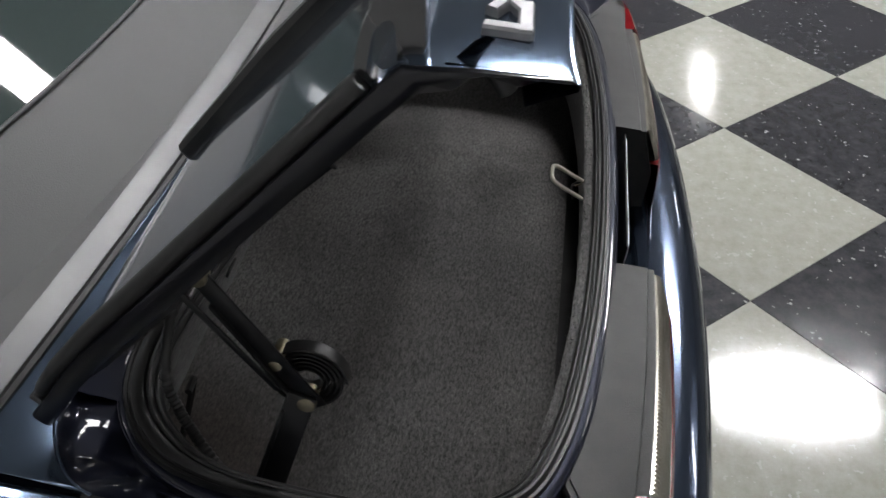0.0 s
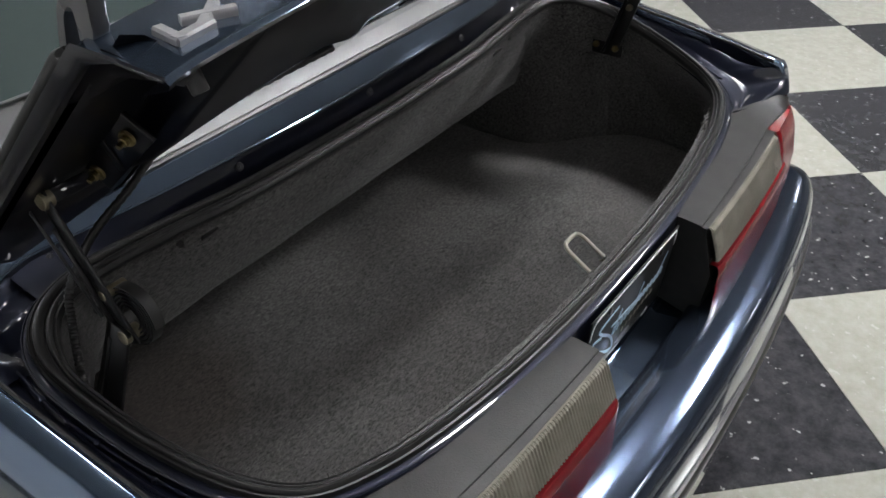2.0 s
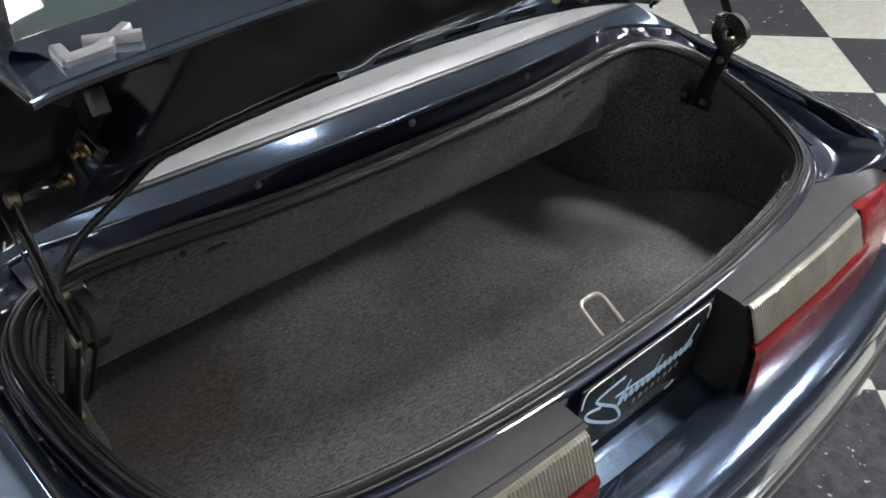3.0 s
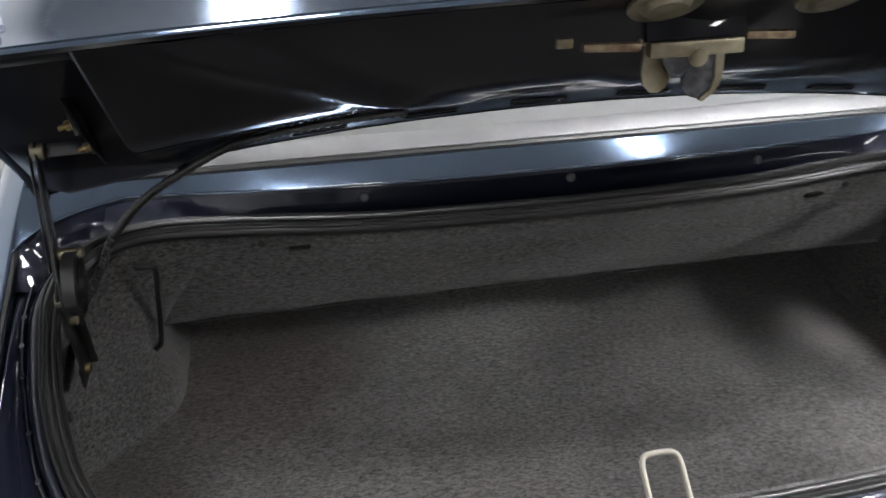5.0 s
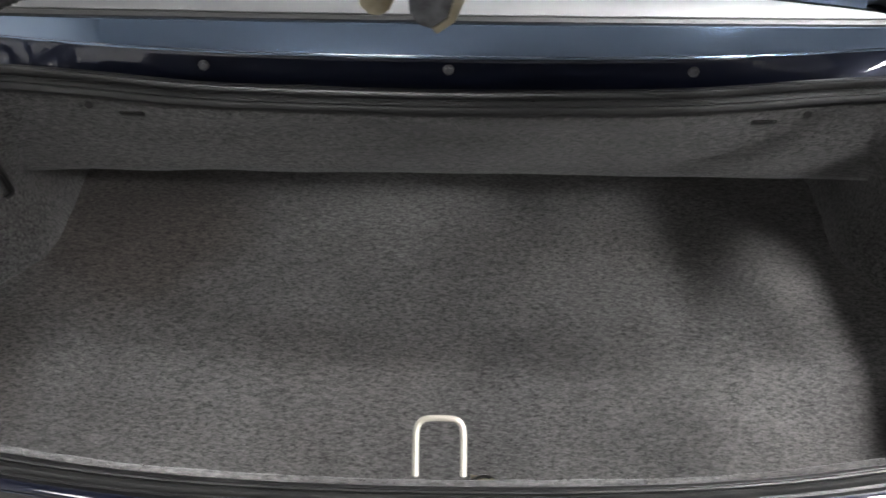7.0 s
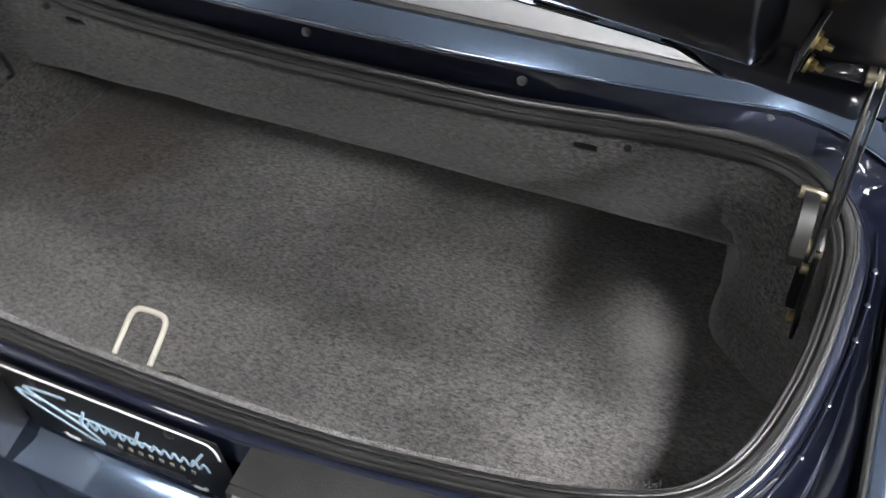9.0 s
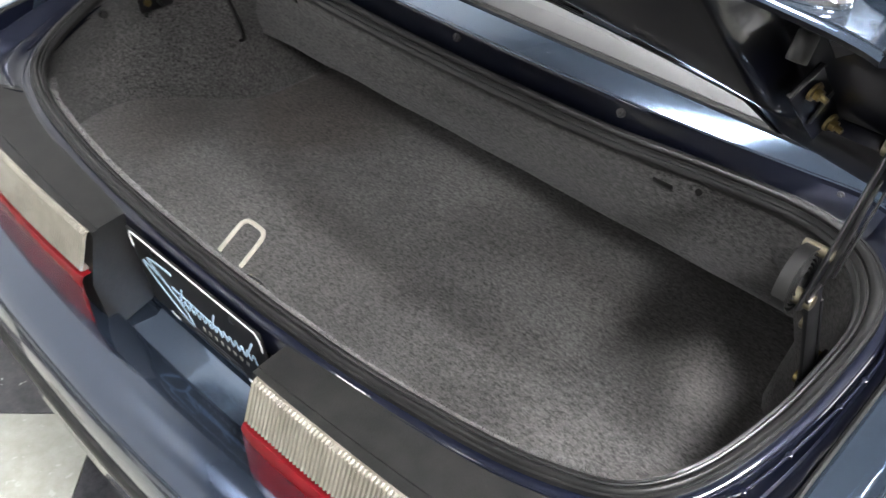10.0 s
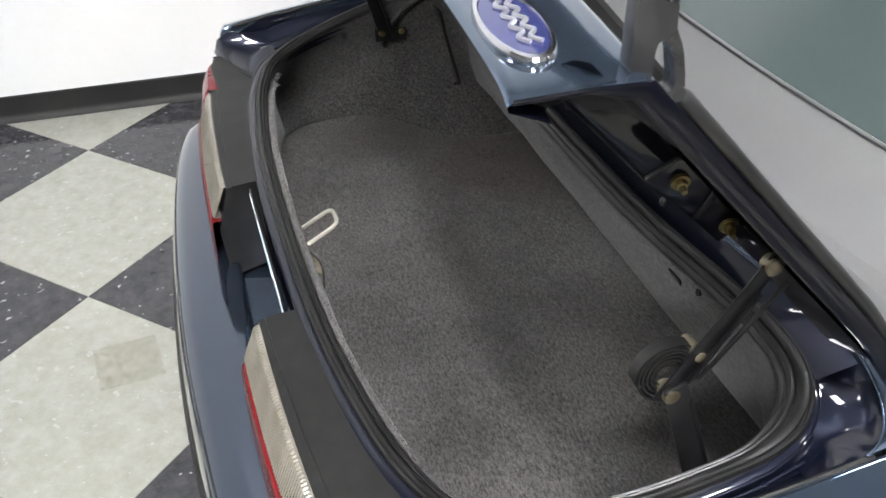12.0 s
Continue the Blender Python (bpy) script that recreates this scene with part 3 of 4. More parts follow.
for i in range(0, len(clip_line), 4):
    p = clip_line[i]
    part("seal_pin", cyl(bmesh.new(), p - Vector((0, 0, 0.002)), (0, -0.27, 0.96), 0.0022, 0.0026, 8), BLACK, car)

# carpeted boot
FLOOR_Z = 0.575
OUT = [(0, 0.02), (0.3, 0.022), (0.5, 0.035), (0.65, 0.065), (0.75, 0.14), (0.785, 0.24), (0.775, 0.33), (0.70, 0.41), (0.645, 0.455), (0.605, 0.50), (0.59, 0.56), (0.585, 0.66), (0.575, 0.71), (0.3, 0.715), (0, 0.715)]
floor_ring = smooth_path([(x, y, FLOOR_Z) for x, y in OUT] + [(-x, y, FLOOR_Z) for x, y in OUT[-2:0:-1]], 6, True)

def by_angle(pts, n=150, c=(0.0, 0.3)):
    """Resample a ring at even angles about c, from straight behind round to the left side of it."""
    a = sorted((math.atan2(p.x - c[0], -(p.y - c[1])), p) for p in pts)
    a = [(a[-1][0] - 2 * math.pi, a[-1][1])] + a + [(a[0][0] + 2 * math.pi, a[0][1])]
    out = []
    for i in range(n):
        t = -math.pi + 2 * math.pi * i / n
        for (t0, p0), (t1, p1) in zip(a, a[1:]):
            if t0 <= t <= t1:
                out.append(p0.lerp(p1, (t - t0) / max(t1 - t0, 1e-9)))
                break
    return out


low_ring = by_angle(floor_ring)
high_ring = by_angle(around(-0.0125, -0.007))
rows = []
for k, f in enumerate((0.0, 0.04, 0.2, 0.4, 0.55, 0.68, 0.8, 0.9, 1.0)):
    blend = 0.0 if f < 0.04 else max(0.0, (f - 0.42) / 0.58) ** 1.4
    ring = []
    for a, b in zip(low_ring, high_ring):
        p = a.lerp(b, blend)
        p.z = FLOOR_Z + (b.z - FLOOR_Z) * f
        if 0 < f < 1:
            d = Vector((p.x, p.y - 0.3, 0)).normalized()
            p += d * (0.013 * noise.noise(p * 9.0) + 0.008 * noise.noise(p * 22.0) - (0.012 if f == 0.04 else 0))
        ring.append(p)
    rows.append(ring)
part("boot_side_carpet", grid(rows, closed_u=True), LINING_SHADED, car, "charcoal carpet lining on the boot walls", smooth=70)

fr = []
for j in range(41):
    y = 0.06 + 0.67 * j / 40
    row = []
    for i in range(81):
        x = -0.8 + 1.6 * i / 80
        z = FLOOR_Z + 0.004 * noise.noise(Vector((x * 5, y * 5, 1))) + 0.002 * noise.noise(Vector((x * 16, y * 16, 4)))
        row.append((x, y, z))
    fr.append(row)
part("boot_floor_carpet", grid(fr), CARPET, car, "worn charcoal carpet on the boot floor", smooth=70)

rows = []
inner_front = sorted([p for p in around(-0.012, -0.012) if p.y > 0.40], key=lambda p: p.x)
for i in range(81):
    x = -0.60 + 1.20 * i / 80
    top = None
    for a, b in zip(inner_front, inner_front[1:]):
        if a.x <= x <= b.x:
            top = a.lerp(b, (x - a.x) / max(b.x - a.x, 1e-6))
    w = noise.noise(Vector((x * 6, 0, 3)))
    e = max(0.0, (abs(x) - 0.5) / 0.1)
    bot = 0.722 + 0.005 * w - 0.004 * e
    col = [(x, top.y, top.z), (x, top.y + 0.006, 0.885)]
    for f in (0.15, 0.3, 0.45, 0.6, 0.75, 0.9, 1.0):
        z = 0.885 + (bot - 0.885) * f
        y = 0.470 + (top.y - 0.447) * 0.5 * (1 - f) + 0.075 * f + 0.006 * math.sin(math.pi * f) * -1 + 0.004 * noise.noise(Vector((x * 8, f * 3, 7)))
        col.append((x, y, z))
    y = col[-1][1]
    col += [(x, y + 0.006, bot - 0.003), (x, y + 0.014, bot + 0.004), (x, y + 0.02, bot + 0.03)]
    rows.append(col)
part("boot_front_carpet", grid(rows), LINING_SHADED, car, "charcoal carpet flap below the front edge of the boot", smooth=70)

# raw carpet edge on the rear panel
edge_line = [p for p in around(-0.021, -0.012) if p.y < 0.14 and abs(p.x) < 0.585]
edge_line.sort(key=lambda p: p.x)
rows = []
for p in edge_line:
    d = Vector((0, 1, 0))
    w = 0.0025 * noise.noise(p * 30) - 0.03 * max(0.0, (abs(p.x) - 0.48) / 0.105) ** 2
    rows.append([p + Vector((0, 0.002, -0.14)), p + Vector((0, 0.006 + w, -0.02)), p + Vector((0, 0.006 + w, -0.003)), p + Vector((0, 0.003, 0.001 + w)), p + Vector((0, -0.006, 0.001 + w)), p + Vector((0, -0.014, -0.004)), p + Vector((0, -0.014, -0.05))])
part("rear_carpet_edge", grid(rows), CARPET, car, smooth=70)

rng = random.Random(5)
verts, faces = [], []
for i in range(1500):
    k = rng.uniform(0, len(edge_line) - 1.001)
    p = edge_line[int(k)].lerp(edge_line[int(k) + 1], k - int(k)) + Vector((0, rng.uniform(-0.006, 0.006), 0.0))
    tip = p + Vector((rng.uniform(-0.004, 0.004), rng.uniform(-0.002, 0.006), rng.uniform(0.001, 0.006)))
    q = Vector((rng.uniform(-1, 1), rng.uniform(-1, 1), 0)).normalized() * 0.0006
    n = len(verts)
    verts += [p - q, p + q, tip]
    faces.append((n, n + 1, n + 2))
me = bpy.data.meshes.new("carpet_fray")
me.from_pydata([tuple(v) for v in verts], [], faces)
me.materials.append(CARPET)
fray = new("carpet_fray", me)
fray.parent = car
tagged(fray, "loose fibres on the raw carpet edge", kind="stuff")

part("lining_hole", cyl(bmesh.new(), (-0.684, 0.262, 0.826), (1, 0, 0.3), 0.007, 0.012, 14, bevel=0.001), BLACK, car)

# tab and slots in the front lining
tab = bmesh.new()
tube(tab, smooth_path([(-0.600, 0.446, 0.900), (-0.582, 0.448, 0.898), (-0.575, 0.452, 0.888), (-0.580, 0.464, 0.84), (-0.588, 0.486, 0.77), (-0.595, 0.502, 0.722), (-0.606, 0.496, 0.712)], 5), 0.004, 6)
part("pull_tab", tab, BLACK, car)
for s in (-1, 1):
    sl = box(bmesh.new(), (0.030, 0.004, 0.009), pose(s * 0.385, 0.472, 0.886, 20, 0, 0), 0.0015)
    part("lining_slot", sl, BLACK, car)
    part("lining_plug", cyl(bmesh.new(), (s * 0.436, 0.480, 0.896), (0, -1, 0.2), 0.005, 0.006, 10), BLACK, car)

# underside and wheels
part("underbody", box(bmesh.new(), (1.36, 4.0, 0.26), pose(0, 2.0, 0.40), 0.03), BLACK, car)


def wheel(x, y):
    ty = bmesh.new()
    for r, dx in ((0.19, 0.0),):
        rows = [[(x + a, y + q * math.cos(t), 0.312 + q * math.sin(t)) for a, q in ((-0.095, 0.2), (-0.104, 0.26), (-0.095, 0.30), (-0.07, 0.312), (0.07, 0.312), (0.095, 0.30), (0.104, 0.26), (0.095, 0.2))] for t in [2 * math.pi * k / 40 for k in range(40)]]
        grid(rows, closed_v=True, closed_u=True, bm=ty)
    w = thing_part("wheel", car)
    part("tyre", ty, RUBBER, w)
    part("rim", cyl(bmesh.new(), (x - 0.08, y, 0.312), (1, 0, 0), 0.2, 0.16, 32, bevel=0.01), SILVER, w)


def thing_part(name, parent):
    ob = new(name)
    ob.parent = parent
    return ob


for x in (-0.69, 0.69):
    for y in (0.98, 3.52):
        wheel(x, y)

# front of the car: cabin sides, windscreen and bonnet
def section(y, w, z0, z1):
    return [(-w, y, 0.45), (-w - 0.01, y, 0.70), (-w + 0.02, y, z0), (-w + 0.14, y, z1 - 0.03), (-0.3, y, z1), (0.3, y, z1), (w - 0.14, y, z1 - 0.03), (w - 0.02, y, z0), (w + 0.01, y, 0.70), (w, y, 0.45)]


part("front_body", grid([section(y, w, z0, z1) for y, w, z0, z1 in ((2.2, 0.80, 0.93, 0.99), (2.9, 0.80, 0.90, 0.98), (3.8, 0.78, 0.84, 0.91), (4.22, 0.72, 0.76, 0.80), (4.3, 0.68, 0.66, 0.68))], cap=True), PAINT, car, smooth=30)
side_rows = [[top_point(s, j / 8) for j in range(9)] for s in (-1, 1)]
for row in side_rows:
    part("side_window", grid([row, [(p.x * 1.02, p.y, min(p.z - 0.01, 0.95)) for p in row]]), GLASS, car)
last = [top_point(-1 + i / 10, 1.0) for i in range(21)]
part("roof_front", grid([last, [(p.x * 0.98, 1.95, p.z - 0.01) for p in last]]), SOFT_TOP, soft)
part("windscreen", grid([[(p.x * 0.98, 1.95, p.z - 0.01) for p in last], [(p.x * 1.02, 2.55, 0.97 - 0.05 * (p.x / 0.7) ** 2) for p in last]]), GLASS, car)

# ---- tail: rear panel, ledge, bumper ----
rows = []
for i in range(41):
    x = -0.74 + 1.48 * i / 40
    y0 = 0.004 + 0.13 * abs(x) ** 2.2
    rows.append([(x, y0 + 0.004, 0.775), (x, y0 + 0.006, 0.70), (x, y0 + 0.004, 0.625), (x, y0, 0.606), (x, y0 - 0.012, 0.6), (x, -0.06, 0.598), (x, -0.075, 0.597), (x, -0.08, 0.57)])
part("tail_panel", grid(rows), PAINT, car, smooth=40)

BP = smooth_path([(-0.815, 0.5, 0), (-0.815, 0.1, 0), (-0.811, -0.035, 0), (-0.788, -0.09, 0), (-0.71, -0.12, 0), (-0.55, -0.146, 0), (-0.3, -0.168, 0), (0, -0.178, 0), (0.3, -0.168, 0), (0.55, -0.146, 0), (0.71, -0.12, 0), (0.788, -0.09, 0), (0.811, -0.035, 0), (0.815, 0.1, 0), (0.815, 0.5, 0)], 8)


def along_bumper(prof):
    rows = []
    for i, p in enumerate(BP):
        a, b = BP[max(i - 1, 0)], BP[min(i + 1, len(BP) - 1)]
        d = (b - a).normalized()
        n = Vector((d.y, -d.x, 0))
        q = [max(o, -0.018 - 0.11 * max(0.0, min(1.0, (-p.y - 0.02) / 0.06))) for o, z in prof]
        rows.append([(p.x + n.x * o, p.y + n.y * o, z) for o, (_, z) in zip(q, prof)])
    return rows


part("bumper", grid(along_bumper(((-0.125, 0.59), (-0.124, 0.618), (-0.120, 0.627), (-0.114, 0.630), (-0.06, 0.628), (-0.03, 0.620), (-0.014, 0.609), (-0.005, 0.596), (0.0, 0.578), (0.004, 0.545), (0.004, 0.53), (-0.002, 0.526), (-0.002, 0.49), (0.004, 0.486), (0.002, 0.42), (-0.03, 0.33), (-0.1, 0.28)))), BUMPER, car, "dark blue body-coloured rear bumper", smooth=40)
part("bumper_moulding", grid(along_bumper(((-0.004, 0.524), (0.008, 0.523), (0.0115, 0.517), (0.0115, 0.499), (0.008, 0.493), (-0.004, 0.492)))), RUBBER, car, "black rubber strip along the bumper", smooth=40)


# ---- tail lights ----
def tl_lip(x):
    return Vector((x, 0.006 + 0.145 * max(0, x - 0.18) ** 1.15 if x < 0.575 else 0.058 - 0.46 * (x - 0.575), 0.7905 + 0.028 * (x - 0.18)))


def tl_rear(x):
    y = -0.062 + 0.02 * max(0, (x - 0.2) / 0.4) ** 2 + (0.0 if x < 0.69 else 0.07 * ((x - 0.69) / 0.12) ** 2)
    return Vector((x, y, 0.788 - 0.012 * max(0, (x - 0.55) / 0.2) ** 2))


def lens(x0, x1, z0, z1, proud, s, ribs, n, cap=0.02):
    rows = []
    for i in range(n + 1):
        x = x0 + (x1 - x0) * i / n
        r = tl_rear(x)
        amp = (0.0022 if i % 4 in (1, 2) else 0.0) if ribs else 0.0
        end = 0.003 if i in (0, n) else 0.0
        row = []
        for f in (0.0, 0.0, 0.06, 0.2, 0.5, 0.8, 0.94, 1.0, 1.0):
            z = z0 + (z1 - z0) * f
            bulge = -0.022 * min(1.0, max(0.0, (0.786 - z) / 0.06))
            inset = 0.004 if f in (0.0, 1.0) else 0.0
            row.append([s * x, r.y + bulge - proud + inset + end - amp, z + (r.z - 0.788) * f])
        row[0][1] += 0.03
        row[-1][1] += cap
        rows.append(row)
    return grid(rows)


def taillight(s):
    rows = []
    for i in range(41):
        x = 0.184 + 0.572 * i / 40
        a, b = tl_lip(min(x, 0.725)), tl_rear(x)
        a.x = x
        if x > 0.70:
            a = a.lerp(b, (x - 0.70) / 0.056)
        f1 = a.lerp(b, 0.3)
        f2 = a.lerp(b, 0.80)
        r = [Vector((x, a.y, a.z - 0.17)), Vector((x, a.y, a.z - 0.003)), a + Vector((0, -0.003, 0)), f1 + Vector((0, 0, 0.001)), f2 + Vector((0, 0, -0.001)), f2 + Vector((0, -0.001, -0.003)), b + Vector((0, 0.004, -0.003)), b + Vector((0, 0.004, -0.012)), Vector((x, b.y + 0.004 - 0.02, 0.70)), Vector((x, b.y - 0.006, 0.60))]
        if i == 0:
            first_row = r
        rows.append([(s * p.x, p.y, p.z) for p in r])
    bm = grid(rows)
    bm.faces.new([bm.verts.new((s * p.x, p.y, p.z)) for p in first_row])
    t = part("tail_light", bm, BLACK, car, "tail light with black top, ribbed clear and red lenses", smooth=30)
    part("clear_lens", lens(0.192, 0.568, 0.724, 0.784, 0.0015, s, True, 232), CLEAR, t, "ribbed clear plastic lens", smooth=25)
    part("red_lens", lens(0.188, 0.60, 0.606, 0.719, 0.009, s, False, 30), RED, t, "red plastic lens")
    part("red_lens", lens(0.574, 0.808, 0.606, 0.788, 0.005, s, False, 30, 0.03), RED, t, "red plastic wrap-round lens")
    return t


for s in (-1, 1):
    taillight(s)

# ---- licence plate ----
pl = bmesh.new()
PM = pose(0, -0.0125, 0.7215, 6, 0, 0)
box(pl, (0.305, 0.003, 0.152), PM, 0.001)
plate = part("licence_plate", pl, PLATE, car, "black dealer plate with pale blue script and white border")


def ribbon(pts, width, y=-0.0035, thick=0.001):
    """A flat stroke on the plate."""
    bm = bmesh.new()
    ps = smooth_path([(x, y, z) for x, z in pts], 6)
    rows = []
    for i, p in enumerate(ps):
        d = (ps[min(i + 1, len(ps) - 1)] - ps[max(i - 1, 0)]).normalized()
        n = Vector((-d.z, 0, d.x)) * width / 2
        q = Vector((0, thick, 0))
        rows.append([p - n, p - n - q, p + n - q, p + n])
    grid(rows, bm=bm, closed_u=True, cap=True)
    bmesh.ops.transform(bm, matrix=PM, verts=bm.verts[:])
    return bm


border = [(-0.148, 0.040), (-0.148, 0.058), (-0.143, 0.069), (-0.132, 0.0725), (-0.06, 0.0725), (0.06, 0.0725), (0.132, 0.0725), (0.143, 0.069), (0.148, 0.058), (0.148, 0.040)]
part("plate_border", ribbon(border, 0.003, -0.002), WHITE, plate, "white border line")
stroke = "pale blue script stroke"
part("plate_script", ribbon([(-0.054, 0.043), (-0.085, 0.041), (-0.110, 0.037), (-0.114, 0.032), (-0.100, 0.018), (-0.062, -0.012), (-0.044, -0.036), (-0.039, -0.050), (-0.046, -0.053), (-0.070, -0.040), (-0.115, -0.006), (-0.134, 0.015), (-0.126, 0.020), (-0.100, 0.012)], 0.005, -0.002), SKY_PRINT, plate, stroke)
part("plate_script", ribbon([(-0.066, 0.010), (-0.02, 0.006), (0.03, 0.002), (0.062, -0.002)], 0.004, -0.0021), SKY_PRINT, plate, stroke)
wave = []
for i in range(28):
    tall = (0.010, -0.007, 0.009, -0.008)[i % 4]
    wave.append((-0.056 + 0.0066 * i + (0.004 if tall > 0 else 0.0), -0.010 + 0.012 * (i / 27) + tall))
part("plate_script", ribbon(wave, 0.0034, -0.0022), SKY_PRINT, plate, stroke)
for x0, z0, x1, z1 in ((-0.056, -0.016, -0.036, 0.026), (0.020, -0.012, 0.040, 0.030), (0.098, -0.008, 0.126, 0.040)):
    part("plate_script", ribbon([(x0, z0), ((x0 + x1) / 2, (z0 + z1) / 2), (x1, z1)], 0.0036, -0.0023), SKY_PRINT, plate, stroke)
for i in range(8):
    x, z = -0.010 + 0.0148 * i, -0.036 + 0.0014 * i
    part("plate_bar", ribbon([(x, z - 0.004), (x + 0.001, z), (x + 0.002, z + 0.004)], 0.0055, -0.002), CREAM, plate, "small cream bar")
for z, x0, x1 in ((-0.054, -0.08, 0.075), (-0.063, -0.07, 0.08)):
    part("plate_bar", ribbon([(x0, z), ((x0 + x1) / 2, z), (x1, z)], 0.0035, -0.002), DULL, plate, "pale line of tiny print")
for s in (-1, 1):
    part("plate_corner", ribbon([(s * 0.101, -0.064), (s * 0.097, -0.070), (s * 0.082, -0.0715)], 0.005, -0.002), WHITE, plate, "white border corner")
    part("plate_screw", cyl(bmesh.new(), PM @ Vector((s * 0.09, 0, 0.058)), (0, -1, 0), 0.006, 0.004, 12, bevel=0.001), STEEL_BLACK, plate)

# striker loop
sk = [(-0.028, 0.045, 0.784), (-0.028, 0.064, 0.795), (-0.0275, 0.084, 0.807), (-0.023, 0.092, 0.8115), (-0.014, 0.0945, 0.813), (0.006, 0.0945, 0.813), (0.015, 0.092, 0.8115), (0.0195, 0.084, 0.807), (0.020, 0.064, 0.795), (0.020, 0.045, 0.784)]
striker = part("striker", tube(bmesh.new(), smooth_path(sk, 4), 0.0033, 10), CREAM, car, "pale metal latch striker loop")
lk = bmesh.new()
tube(lk, smooth_path([(0.030, 0.046, 0.776), (0.040, 0.056, 0.765), (0.052, 0.060, 0.752), (0.062, 0.058, 0.735), (0.068, 0.056, 0.715)], 5), 0.0022, 6)
part("striker_wire", lk, STEEL_BLACK, striker)
shim = []
for i in range(13):
    f = i / 12
    w = 0.004 + 0.006 * abs(noise.noise(Vector((f * 7, 2, 0))))
    c = Vector((0.028 + 0.034 * f, 0.052 + 0.004 * noise.noise(Vector((f * 5, 0, 1))), 0.772 - 0.016 * f))
    shim.append([c + Vector((0, -w, 0.002)), c + Vector((0, 0, 0.004 * noise.noise(Vector((f * 9, 4, 0))))), c + Vector((0, w, -0.003)), c + Vector((0, w * 0.9, -0.005)), c + Vector((0, -w, -0.001))])
part("striker_shim", grid(shim, closed_u=True, cap=True), ZINC, striker, "torn pale metal shim beside the striker")

# flange screws
for x, y, z in ((-0.583, 0.542, 0.932), (-0.292, 0.493, 0.944), (0, 0.481, 0.952), (0.292, 0.493, 0.944), (0.583, 0.542, 0.932)):
    b = bmesh.new()
    cyl(b, (x, y + 0.006, z - 0.003), (0, -0.9, 0.43), 0.0065, 0.006, 14, bevel=0.0015)
    cyl(b, (x, y + 0.002, z - 0.001), (0, -0.9, 0.43), 0.0035, 0.0035, 6)
    part("flange_screw", b, DULL, car)

# ---- boot lid, open ----
def lidp(u, v, w):
    return Vector((u, 0.174 + 0.687 * v + 0.727 * w, 1.356 - 0.727 * v + 0.687 * w))


LID_W = 0.712


def crown(u, v):
    return 0.028 * (1 - (u / LID_W) ** 2)


def rise(v, vf):
    """The lid's top swells up behind its rear edge and falls again to the front."""
    a, b = max(0.0, min(1.0, v / 0.02)), max(0.0, min(1.0, (vf - v) / 0.10))
    return 0.016 * a * a * (3 - 2 * a) * (0.3 + 0.7 * b * b * (3 - 2 * b))


def lid_front(u):
    return 0.528 - 0.12 * (1 - (abs(u) / LID_W) ** 2.2)


us = [-LID_W * math.sin(math.pi / 2 * (1 - 2 * i / 48)) for i in range(49)]
rows = []
for u in us:
    vf = lid_front(u)
    e = 0.004 * (abs(u) / LID_W) ** 40
    sec = [(vf - 0.004, -0.007), (vf - 0.001, -0.006), (vf, -0.003), (vf - 0.003, 0.001)]
    sec += [(vf * f, rise(vf * f, vf)) for f in (0.985, 0.96, 0.92, 0.86, 0.8, 0.7, 0.5, 0.3, 0.2, 0.13, 0.1, 0.07)]
    sec += [(0.024, 0.0158), (0.018, 0.0146), (0.0155, 0.0132), (0.0135, 0.0112), (0.011, 0.0085), (-0.012, -0.0167), (-0.03, -0.0366), (-0.047, -0.055), (-0.052, -0.060), (-0.053, -0.064), (-0.049, -0.066), (-0.018, -0.052)]
    rows.append([lidp(u, v, w + crown(u, v) - e) for v, w in sec])
skin = grid(rows)
lid = part("boot_lid", skin, PAINT, car, "open dark blue boot lid with badges on its rear face", smooth=40)

# the skin's folded edges get the shade-darkened paint
lid.data.materials.append(PAINT_LID_SHADED)
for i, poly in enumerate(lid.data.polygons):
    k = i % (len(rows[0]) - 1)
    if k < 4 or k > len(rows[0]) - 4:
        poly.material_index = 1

# side hems
for s in (-1, 1):
    rows = []
    for f in [i / 16 for i in range(17)]:
        v = -0.052 + (lid_front(LID_W) + 0.05) * f
        w = -0.003 - 0.059 * min(1.0, -v / 0.053) if v < 0 else rise(v, 0.528)
        u = s * LID_W
        d = 1.0 if v > 0.0 else 0.25
        rows.append([lidp(u - s * 0.002, v, w - 0.0005), lidp(u + s * 0.001, v, w - 0.0015), lidp(u + s * 0.002, v, w - 0.005 * d), lidp(u + s * 0.002, v, w - 0.016 * d), lidp(u, v, w - 0.020 * d), lidp(u - s * 0.004, v, w - 0.021 * d), lidp(u - s * 0.010, v, w - 0.020 * d), lidp(u - s * 0.014, v, w - 0.013 * d)])
    part("lid_hem", grid(rows), PAINT_LID_SHADED, lid, smooth=40)

# inner panel with its ribs
def soft_step(t):
    t = max(0.0, min(1.0, t))
    return t * t * (3 - 2 * t)


